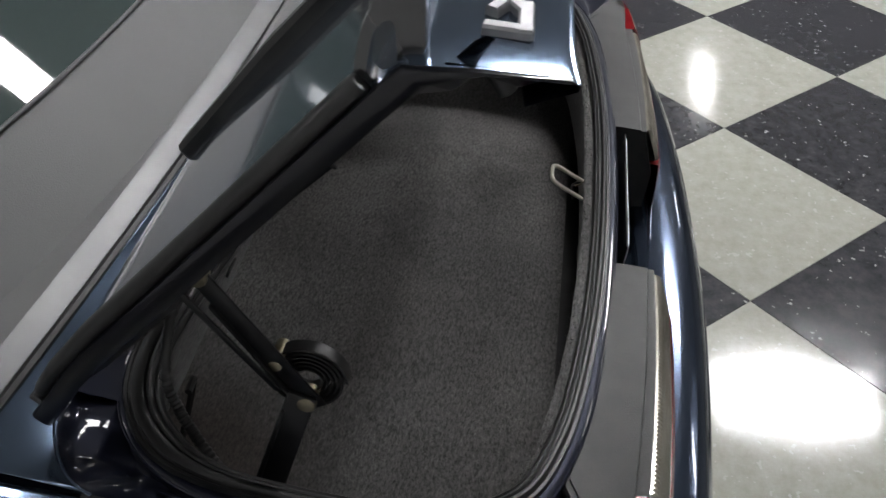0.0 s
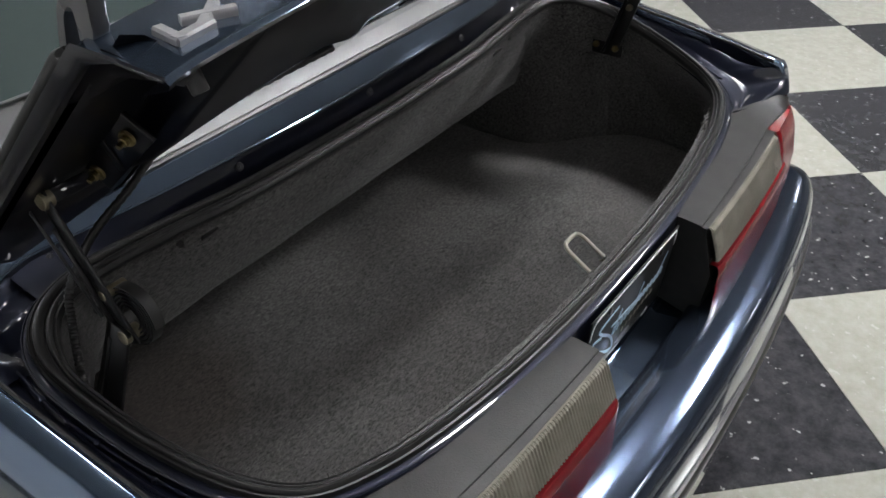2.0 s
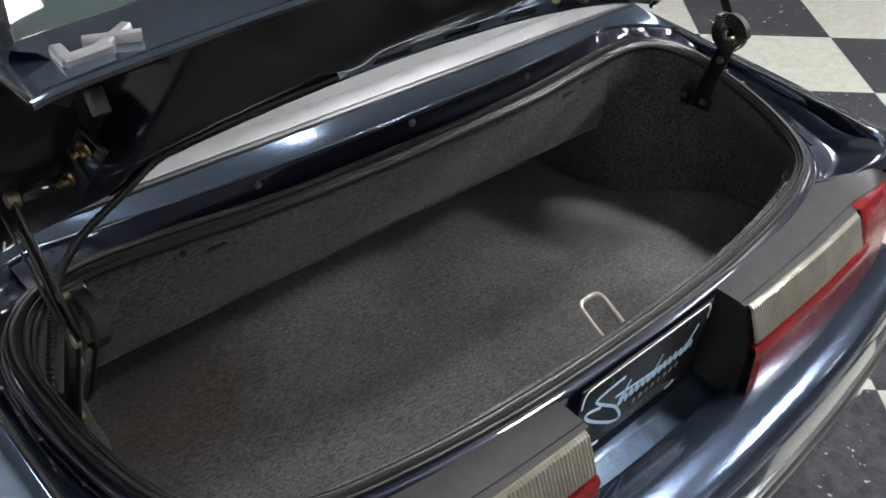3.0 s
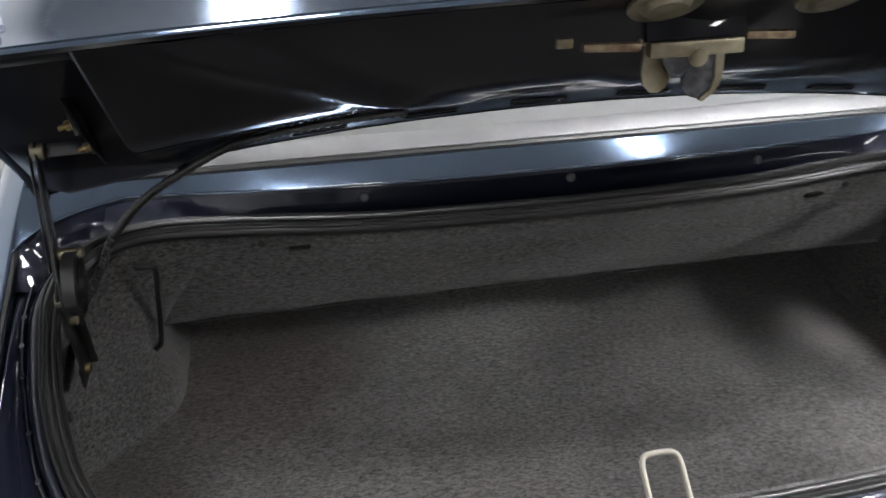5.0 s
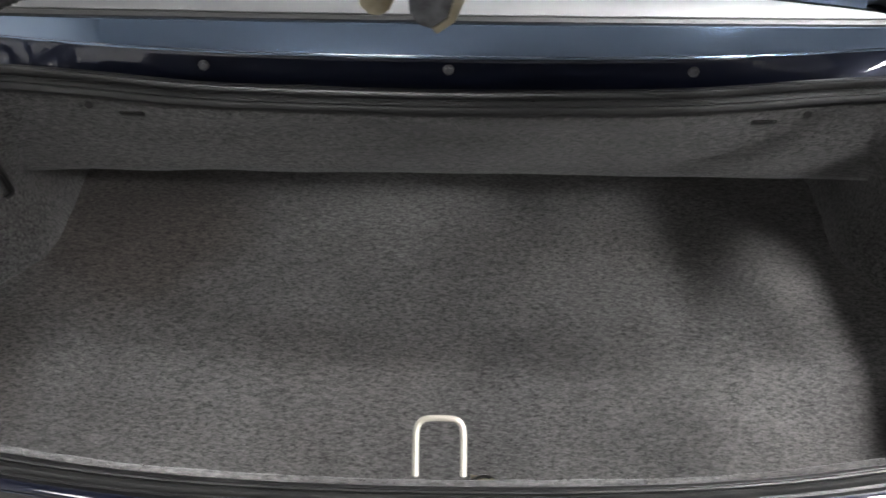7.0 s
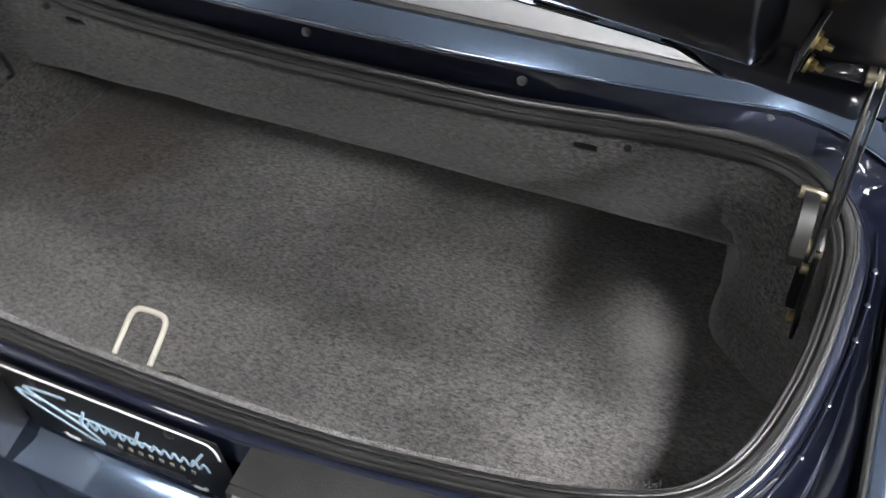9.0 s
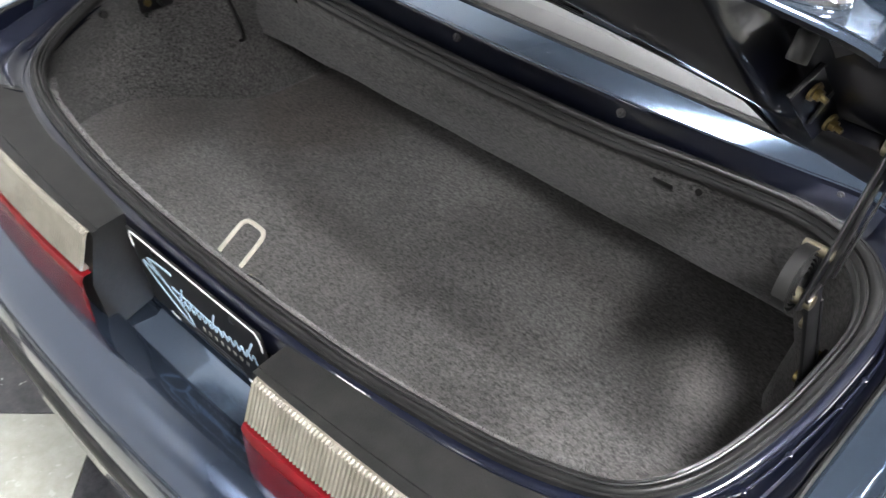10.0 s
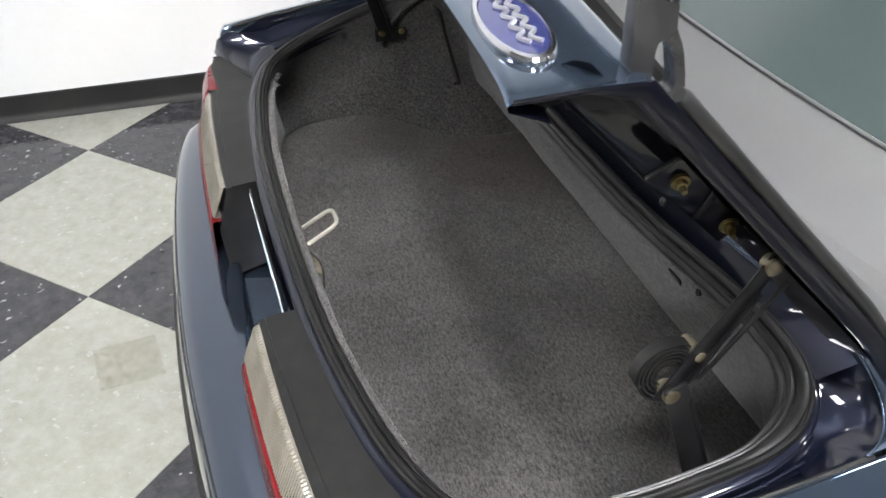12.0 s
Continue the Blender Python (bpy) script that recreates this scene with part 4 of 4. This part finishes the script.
def inner_w(u, v):
    """How far the inner panel lies below the skin's plane."""
    vf = lid_front(u) - 0.008
    front = max(0.0, 1 - abs(v - vf + 0.06) / 0.05) * min(1.0, max(0.0, (0.60 - abs(u)) / 0.06))
    rear = max(0.0, 1 - abs(v - 0.02) / 0.07) * min(1.0, max(0.0, (0.66 - abs(u)) / 0.05))
    centre = max(0.0, 1 - abs(u) / 0.05) * 0.6
    diag = max(0.0, 1 - abs(abs(u) - 0.08 - 0.9 * (vf - v)) / 0.04) * 0.7 * min(1.0, max(0.0, (0.5 - abs(u)) / 0.06))
    beam = soft_step((0.575 - abs(u)) / 0.022) * soft_step((vf - 0.03 - v) / 0.22)
    web = soft_step((0.69 - abs(u)) / 0.03) * soft_step((0.075 - v) / 0.05)
    foot = soft_step((0.690 - abs(u)) / 0.02) * soft_step((abs(u) - 0.47) / 0.06) * soft_step((v - 0.315) / 0.05) * soft_step((vf - 0.008 - v) / 0.03)
    rib = min(1.0, max(centre, diag) * 1.8) * soft_step((vf - 0.07 - v) / 0.06)
    edge = soft_step((vf - v) / 0.04)
    return crown(u, v) - 0.006 - edge * (0.003 + 0.008 * rib) - max(0.045 * beam, 0.03 * web, 0.018 * foot)


rows = []
across = sorted([-0.697 + 1.394 * i / 80 for i in range(81)] + [k * (0.552 + 0.0025 * i) for i in range(10) for k in (-1, 1)])
for u in across:
    vf = lid_front(u) - 0.006
    row = []
    for j in range(41):
        v = -0.02 + (vf + 0.02) * j / 40
        row.append(lidp(u, v, inner_w(u, v)))
    rows.append(row)
part("lid_inner_panel", grid(rows), PAINT_LID_SHADED, lid, "glossy inner panel, darkened to near-black for shade", smooth=60)
for i in range(8):
    u = -0.49 + 0.14 * i
    v = lid_front(u) - 0.034
    ring = []
    for k in range(24):
        t = 2 * math.pi * k / 24
        du, dv = 0.028 * math.copysign(1, math.cos(t)) + 0.007 * math.cos(t), 0.007 * math.sin(t)
        slope = 0.25 * u
        ring.append(lidp(u + du, v + dv + slope * du, inner_w(u + du, v + dv + slope * du) - 0.001))
    part("lid_slot", tube(bmesh.new(), ring, 0.0022, 6, closed=True), PAINT_LID_SHADED, lid, "rolled rim of a slot")

# closing webs at the lid's rear corners
for s in (-1, 1):
    rows = []
    for v in (-0.05, -0.035, -0.018, 0.0, 0.02, 0.05, 0.09):
        u = s * 0.705
        top = -0.062 * max(0.0, min(1.0, -v / 0.053)) - 0.004
        low = inner_w(s * 0.68, max(v, -0.018)) if v > -0.018 else -0.062 + 0.0002
        rows.append([lidp(u, v, top), lidp(u - s * 0.006, v, top * 0.4 + low * 0.6), lidp(u - s * 0.028, v, low - 0.001), lidp(u - s * 0.06, max(v, -0.02), inner_w(s * 0.645, max(v, -0.018)) - 0.001)])
    part("lid_web", grid(rows), PAINT_LID_SHADED, lid, smooth=60)

# latch
lt = bmesh.new()


def plate_shape(bm, pts, depth, m):
    """An outline in the local x-z plane, depth thick along local y."""
    a = [bm.verts.new(m @ Vector((x, -depth / 2, z))) for x, z in pts]
    b = [bm.verts.new(m @ Vector((x, depth / 2, z))) for x, z in pts]
    bm.faces.new(a)
    bm.faces.new(b)
    for i in range(len(pts)):
        bm.faces.new((a[i], a[i - 1], b[i - 1], b[i]))
    return bm


LM = Matrix.Translation((-0.018, 0.165, 1.291)) @ pose(0, 0, 0, -12, 0, 0) @ Matrix.Diagonal((0.885, 0.8, 0.92, 1))
box(lt, (0.105, 0.022, 0.016), LM, 0.003)
box(lt, (0.118, 0.010, 0.007), LM @ pose(0, 0.008, 0.006), 0.002)
latch = part("latch", lt, ZINC, lid, "zinc-plated lid latch with two hooks")
part("latch_mount", box(bmesh.new(), (0.112, 0.016, 0.05), LM @ pose(0, 0.008, 0.030, -20, 0, 0), 0.003), PAINT_LID_SHADED, latch, "dark mounting web")
lobe = [(-0.060, 0.0), (-0.061, -0.026), (-0.058, -0.038), (-0.051, -0.045), (-0.042, -0.046), (-0.034, -0.041), (-0.030, -0.032), (-0.032, -0.02), (-0.036, 0.0)]
part("latch_hook", plate_shape(bmesh.new(), lobe, 0.005, LM @ pose(0.006, 0.006, 0)), ZINC, latch)
hook = [(-0.040, 0.0), (-0.033, -0.018), (-0.026, -0.028), (-0.014, -0.027), (-0.007, -0.021), (-0.013, -0.031), (-0.012, -0.040), (-0.004, -0.050), (0.006, -0.053), (0.017, -0.049), (0.024, -0.030), (0.026, 0.0)]
part("latch_pawl", plate_shape(bmesh.new(), hook, 0.004, LM @ pose(0, -0.004, 0)), DULL, latch, "dark steel pawl")
band = [(0.021, 0.0), (0.031, 0.0), (0.031, -0.030), (0.024, -0.046), (0.010, -0.056), (0.006, -0.052), (0.018, -0.044), (0.0225, -0.030)]
part("latch_hook", plate_shape(bmesh.new(), band, 0.014, LM @ pose(0, -0.002, 0)), ZINC, latch)
part("latch_rivet", cyl(bmesh.new(), LM @ Vector((0.002, -0.004, -0.009)), (0, -1, 0), 0.009, 0.006, 16, bevel=0.001), ZINC, latch)
for x0, x1, z in ((-0.122, -0.058, 0.004), (0.058, 0.115, 0.006)):
    part("latch_rail", box(bmesh.new(), (x1 - x0, 0.012, 0.009), LM @ pose((x0 + x1) / 2, 0.004, z, 0, 3, 0), 0.003), RUSTY, latch, "stained steel rail")
part("latch_clip", box(bmesh.new(), (0.018, 0.008, 0.010), LM @ pose(-0.142, 0.0, 0.012), 0.002), ZINC, latch)

# round zinc caps on the lid's rear beam
for x, y, z in ((-0.062, 0.149, 1.344), (0.101, 0.152, 1.341)):
    cp = bmesh.new()
    cyl(cp, (x, y, z), (0, -0.73, -0.69), 0.034, 0.006, 28, bevel=0.002)
    cyl(cp, (x, y - 0.004, z - 0.004), (0, -0.73, -0.69), 0.024, 0.005, 24, r2=0.018, bevel=0.0015)
    part("latch_cap", cp, ZINC, latch, "round pale zinc cap on the lid beam")

# bump stops
for s in (-1, 1):
    part("bump_stop", cyl(bmesh.new(), lidp(s * 0.645, 0.006, -0.044), (0, -0.5, -0.86), 0.008, 0.022, 16, bevel=0.002), RUBBER, lid)


# badges on the rear face
def face(u, f, out=0.0):
    """f from the lid's rear top edge (0) to its lower edge (1)."""
    return lidp(u, -0.005 - 0.046 * f - 0.75 * out, -0.010 - 0.049 * f + 0.66 * out + crown(u, 0))


def badge_bar(bm, u0, f0, u1, f1, width, h):
    a, b = face(u0, f0), face(u1, f1)
    d = (b - a).normalized()
    n = (face(u0, f0, 0.01) - a).normalized()
    t = d.cross(n) * width / 2
    secs = []
    for p in (a - d * width * 0.4, b + d * width * 0.4):
        secs.append([p - t, p - t + n * h * 0.7, p - t * 0.7 + n * h, p + t * 0.7 + n * h, p + t + n * h * 0.7, p + t])
    grid(secs, closed_u=True, bm=bm, cap=True)


bl = bmesh.new()
badge_bar(bl, -0.664, 0.26, -0.667, 0.60, 0.011, 0.007)
badge_bar(bl, -0.667, 0.60, -0.636, 0.60, 0.011, 0.007)
badge = part("trim_badge", bl, BADGE, lid, "chrome two-piece trim badge")
bx = bmesh.new()
badge_bar(bx, -0.640, 0.29, -0.607, 0.58, 0.010, 0.0075)
badge_bar(bx, -0.607, 0.27, -0.638, 0.56, 0.010, 0.007)
part("cross_piece", bx, BADGE, badge)


def oval(a, b, h0, h1, n=40, inset=0.85):
    bm = bmesh.new()
    rows = []
    for k, h in ((1.0, 0.0), (1.0, h0), (0.97, h1), (inset + 0.02, h1), (inset, h0)):
        rows.append([face(0.607 + a * k * math.cos(2 * math.pi * i / n), 0.54 + b * k * math.sin(2 * math.pi * i / n), h) for i in range(n)])
    grid(rows, closed_u=True, bm=bm)
    return bm


ov = part("oval_badge", oval(0.066, 0.40, 0.004, 0.006), CHROME, lid, "oval blue badge with chrome rim")
bm = bmesh.new()
rows = [[face(0.607 + 0.055 * k * math.cos(2 * math.pi * i / 40), 0.54 + 0.335 * k * math.sin(2 * math.pi * i / 40), 0.0045 + 0.001 * (1 - k)) for i in range(40)] for k in (1.0, 0.6, 0.02)]
part("badge_face", grid(rows, closed_u=True, bm=bm), BLUE_ENAMEL, ov)
bm = bmesh.new()
for f0 in (0.42, 0.56):
    tube(bm, smooth_path([face(0.607 - 0.038 + 0.0095 * i, f0 + (0.06 if i % 2 else -0.04), 0.006) for i in range(9)], 5), 0.002, 6)
part("badge_stroke", bm, BADGE, ov)

# rack on the lid: end brackets, cross bar, slats
rack = bmesh.new()
rows = []
for i in range(33):
    u = -0.69 + 1.38 * i / 32
    c = crown(u, 0) * 0.8
    rows.append([lidp(u, -0.03 + 0.026 * math.cos(t) - 0.01 * math.sin(t), 0.092 + c + 0.014 * math.sin(t)) for t in [2 * math.pi * k / 14 for k in range(14)]])
grid(rows, closed_u=True, bm=rack, cap=True)
rk = part("lid_rack", rack, BLACK, lid, "dark grey luggage rack on the boot lid")
for s in (-1, 1):
    outer = [(0.012, 0.006), (-0.004, 0.018), (-0.022, 0.035), (-0.042, 0.058), (-0.046, 0.085), (-0.020, 0.092), (-0.012, 0.072), (-0.006, 0.057), (0.010, 0.051), (0.0255, 0.046), (0.042, 0.037), (0.055, 0.028), (0.064, 0.02), (0.062, 0.008), (0.056, 0.001)]
    hole = [(0.030, 0.012), (0.018, 0.023), (0.009, 0.034), (0.013, 0.039), (0.024, 0.0375), (0.035, 0.031), (0.046, 0.0235), (0.046, 0.016), (0.038, 0.011)]
    bm = bmesh.new()
    oc = smooth_path([(v, w, 0) for v, w in outer], 5, True)
    hc = smooth_path([(v, w, 0) for v, w in hole], 6, True)
    cen = Vector((0.026, 0.026, 0))

    def ring_at(ps, u, grow=1.0):
        a = sorted(ps, key=lambda p: math.atan2(p.y - cen.y, p.x - cen.x))
        n = 44
        out = []
        for k in range(n):
            t = -math.pi + 2 * math.pi * k / n
            best = min(a, key=lambda p: abs((math.atan2(p.y - cen.y, p.x - cen.x) - t + math.pi) % (2 * math.pi) - math.pi))
            q = cen + (best - cen) * grow
            out.append(lidp(u, q.x, q.y))
        return out

    u0, u1 = s * 0.682, s * 0.698
    grid([ring_at(hc, u0), ring_at(oc, u0, 0.97), ring_at(oc, u0 + s * 0.003), ring_at(oc, u1 - s * 0.003), ring_at(oc, u1, 0.97), ring_at(hc, u1)], closed_u=True, closed_v=True, bm=bm)
    part("rack_bracket", bm, RACK, rk, "grey painted end bracket with an opening", smooth=50)
for s in (-1, 1):
    rows = []
    for v in (0.052, 0.056, 0.12, 0.2, 0.3, 0.4, 0.47, 0.498, 0.502):
        k = 0.75 if v in (0.052, 0.502) else 1.0
        rows.append([lidp(s * (0.700 + 0.0115 * k * math.cos(t)), v, rise(v, 0.528) + 0.005 + 0.0085 * k * math.sin(t)) for t in [2 * math.pi * i / 14 for i in range(14)]])
    part("rack_rail", grid(rows, closed_u=True, cap=True), RUBBER, rk, "black side rail", smooth=50)
    part("rail_tip", box(bmesh.new(), (0.022, 0.008, 0.014), Matrix.Translation(lidp(s * 0.700, 0.507, rise(0.507, 0.528) + 0.004)) @ pose(0, 0, 0, -46.6, 0, 0), 0.002), DULL, rk)
for u, v1 in ((-0.42, 0.415), (0.0, 0.39), (0.42, 0.415)):
    rows = []
    for v in (0.06, 0.064, 0.15, 0.25, v1 - 0.004, v1):
        e = 0.0 if 0.061 < v < v1 - 0.001 else 0.003
        cc = crown(u, v) + rise(v, lid_front(u))
        rows.append([lidp(u + x, v, cc + w - e) for x, w in ((-0.014 + e, -0.006), (-0.014 + e, 0.012), (-0.009, 0.018), (0.009, 0.018), (0.014 - e, 0.012), (0.014 - e, -0.006))])
    part("rack_slat", grid(rows, closed_u=True, cap=True), RUBBER, rk, "black ribbed slat")


# ---- hinges ----
def bar_between(bm, a, b, width, thick, side=(1, 0, 0), bevel=0.002):
    a, b = Vector(a), Vector(b)
    z = (b - a).normalized()
    x = Vector(side)
    x = (x - z * x.dot(z)).normalized()
    y = z.cross(x)
    m = Matrix((x, y, z)).transposed().to_4x4()
    return box(bm, (thick, width, (b - a).length), Matrix.Translation((a + b) / 2) @ m, bevel)


def hinge(s):
    b = bmesh.new()
    bar_between(b, (s * 0.668, 0.356, 0.815), (s * 0.660, 0.303, 0.985), 0.027, 0.006)
    bar_between(b, (s * 0.664, 0.372, 0.815), (s * 0.656, 0.322, 0.965), 0.005, 0.02)
    bar_between(b, (s * 0.668, 0.33, 0.822), (s * 0.668, 0.40, 0.822), 0.028, 0.006)
    h = part("boot_hinge", b, STEEL_BLACK, car, "black steel boot hinge with coil spring")
    arm = bmesh.new()
    P, Q = Vector((s * 0.655, 0.297, 0.975)), Vector((s * 0.662, 0.381, 1.119))
    d = (Q - P).normalized()
    bar_between(arm, P - d * 0.012, Q + d * 0.012, 0.019, 0.004)
    side = Vector((0, d.z, -d.y))
    bar_between(arm, P + d * 0.02 + side * 0.0095 + Vector((s * 0.005, 0, 0)), Q - d * 0.03 + side * 0.0095 + Vector((s * 0.003, 0, 0)), 0.003, 0.007)
    part("hinge_arm", arm, STEEL_BLACK, h)
    thin = bmesh.new()
    bar_between(thin, P + Vector((s * 0.012, 0.025, 0.02)), Q + Vector((s * 0.012, 0.012, -0.012)), 0.007, 0.003)
    part("hinge_link", thin, STEEL_BLACK, h)
    # flat coil spring
    cy, cz = 0.302, 0.991
    rows = []
    turns = 5.5
    for i in range(int(turns * 28) + 1):
        t = 2 * math.pi * i / 28
        r = 0.012 + 0.026 * i / (turns * 28)
        ring = []
        for dr, dx in ((-0.0009, -0.007), (-0.0009, 0.007), (0.0009, 0.007), (0.0009, -0.007)):
            ring.append((s * (0.640 + dx), cy + (r + dr) * math.cos(t), cz + (r + dr) * math.sin(t)))
        rows.append(ring)
    part("hinge_spring", grid(rows, closed_u=True, cap=True), RUBBER, h, "dark flat coil spring", smooth=40)
    for p, dr, r, l, m in (((s * 0.664, 0.300, 0.974), (-s, 0, 0), 0.009, 0.022, ZINC), ((s * 0.660, 0.326, 1.017), (-s, 0, 0), 0.0065, 0.032, ZINC), ((s * 0.668, 0.381, 1.119), (-s, 0, 0), 0.010, 0.014, ZINC),
                           ((s * 0.664, 0.322, 0.926), (-s, 0, 0), 0.007, 0.012, ZINC), ((s * 0.672, 0.345, 0.828), (-s, 0, 0), 0.007, 0.014, GOLD), ((s * 0.672, 0.39, 0.828), (-s, 0, 0), 0.007, 0.012, GOLD)):
        bm = bmesh.new()
        cyl(bm, p, dr, r, l, 14, bevel=0.0015)
        part("hinge_bolt", bm, m, h)
    # bracket on the lid: a plate with a raised rim, a cross strap and an ear at the pivot
    n = Vector((s * 0.94, -0.2, -0.2066)).normalized()
    at = Vector((s * 0.600, 0.3065, 1.187))
    along = Vector((0, 0.063, -0.061))
    along = (along - n * along.dot(n)).normalized()
    over = n.cross(along) * s
    if over.z < 0:
        over = -over
    m = Matrix((along, over, n)).transposed().to_4x4()
    m.translation = at
    bk = box(bmesh.new(), (0.13, 0.052, 0.003), m @ pose(0.040, 0.006, -0.004), 0.001)
    lp = part("lid_bracket", bk, PAINT_LID_SHADED, lid, "black hinge bracket bolted to the lid")
    rim = box(bmesh.new(), (0.13, 0.0022, 0.005), m @ pose(0.040, 0.032, -0.001), 0.0008)
    box(rim, (0.0022, 0.052, 0.005), m @ pose(-0.025, 0.006, -0.001), 0.0008)
    part("bracket_rim", rim, STEEL_BLACK, lp)
    part("bracket_strap", box(bmesh.new(), (0.008, 0.050, 0.002), m @ pose(0.045, 0.006, -0.001, 0, 0, 28), 0.0006), STEEL_BLACK, lp)
    ear = bmesh.new()
    bar_between(ear, m @ Vector((0.092, 0.0, -0.004)), Vector((s * 0.652, 0.381, 1.119)), 0.016, 0.004)
    part("bracket_ear", ear, PAINT_LID_SHADED, lp)
    return h


for s in (-1, 1):
    hinge(s)
for s in (-1, 1):
    for y, z in ((0.3065, 1.187), (0.3695, 1.126)):
        bm = bmesh.new()
        n = Vector((s * 0.94, -0.2, -0.2066)).normalized()
        p = Vector((s * 0.604, y, z)) + n * 0.006
        cyl(bm, p - n * 0.009, n, 0.0098, 0.003, 20, r2=0.009)
        cyl(bm, p - n * 0.006, n, 0.0062, 0.006, 6, bevel=0.0008)
        cyl(bm, p, n, 0.003, 0.007, 10)
        part("lid_bolt", bm, GOLD, lid, "gold zinc-plated bolt with washer")

# wiring from lid to boot
tuck = [lidp(u, v, inner_w(u, v) - 0.006) for u, v in ((-0.26, 0.25), (-0.34, 0.31), (-0.41, 0.36), (-0.46, 0.40))]
wp = smooth_path([tuple(p) for p in tuck] + [(-0.520, 0.440, 1.040), (-0.575, 0.455, 0.995), (-0.619, 0.455, 0.945), (-0.636, 0.440, 0.915), (-0.650, 0.421, 0.895), (-0.668, 0.395, 0.872), (-0.684, 0.37, 0.83), (-0.70, 0.36, 0.78)], 14)
part("wiring_conduit", tube(bmesh.new(), wp, 0.0055, 10, ribs=0.12), RUBBER, car, "black corrugated wiring conduit")

# sticky residue on the floor
ST = noisy(mat("tape_residue", (0.2, 0.17, 0.09), 0.6), 14, (0.25, 0.215, 0.12), (0.3, 0.265, 0.165), rough=(0.4, 0.7))
holes = node(ST, "ShaderNodeTexNoise", Scale=38.0, Detail=6.0, Roughness=0.7)
link(ST, ST.node_tree.nodes["Texture Coordinate"].outputs["Object"], holes.inputs["Vector"])
gate = node(ST, "ShaderNodeMapRange", From_Min=0.35, From_Max=0.65, To_Min=0.01, To_Max=0.16)
link(ST, holes.outputs["Fac"], gate.inputs["Value"])
link(ST, gate.outputs["Result"], bsdf(ST).inputs["Alpha"])
rs = bmesh.new()
box(rs, (0.165, 0.16, 0.0006), pose(-0.722, -0.337, 0.0005, 0, 0, 6))
tagged(part("floor_stain", rs, ST, floor, smooth=0), "brownish patch of dried residue")

# ---- floor tiles ----
DG = 0.868
T = DG / math.sqrt(2)
SKEW = radians(-0.7)
tile_bm = bmesh.new()
box(tile_bm, (T - 0.0012, T - 0.0012, 0.006), None, 0.0008, 1)
meshes = []
for name, m in (("light_tile", TILE_LIGHT), ("dark_tile", TILE_DARK)):
    me = bpy.data.meshes.new(name)
    tile_bm.to_mesh(me)
    me.materials.append(m)
    meshes.append(me)
tile_bm.free()
rest = [bmesh.new(), bmesh.new()]
for k in range(-5, 15):
    for j in range(-10, 11):
        for c in (0, 1):
            x = 0.699 + DG * k + (DG / 2 if c == 0 else 0)
            y = -0.454 + DG * j + (0 if c == 0 else DG / 2)
            x, y = 0.699 + (x - 0.699) * math.cos(SKEW) - (y + 0.454) * math.sin(SKEW), -0.454 + (x - 0.699) * math.sin(SKEW) + (y + 0.454) * math.cos(SKEW)
            if x < -2.6 or x > 12.8 or abs(y) > 8.2:
                continue
            if -2.8 < x < 4.6 and -3.4 < y < 3.2:
                ob = new("floor_tile", meshes[c])
                ob.location = (x, y, -0.003)
                ob.rotation_euler = (0, 0, radians(45 + 90 * ((k * 3 + j) % 4)) + SKEW)
                ob.parent = floor
            else:
                h = (T - 0.0012) / 2 * math.sqrt(2)
                rest[c].faces.new([rest[c].verts.new((x + a, y + b, 0.0)) for a, b in ((h, 0), (0, h), (-h, 0), (0, -h))])
for bm, m in zip(rest, (TILE_LIGHT, TILE_DARK)):
    tagged(part("far_floor_tiles", bm, m, floor, smooth=0), kind="stuff")
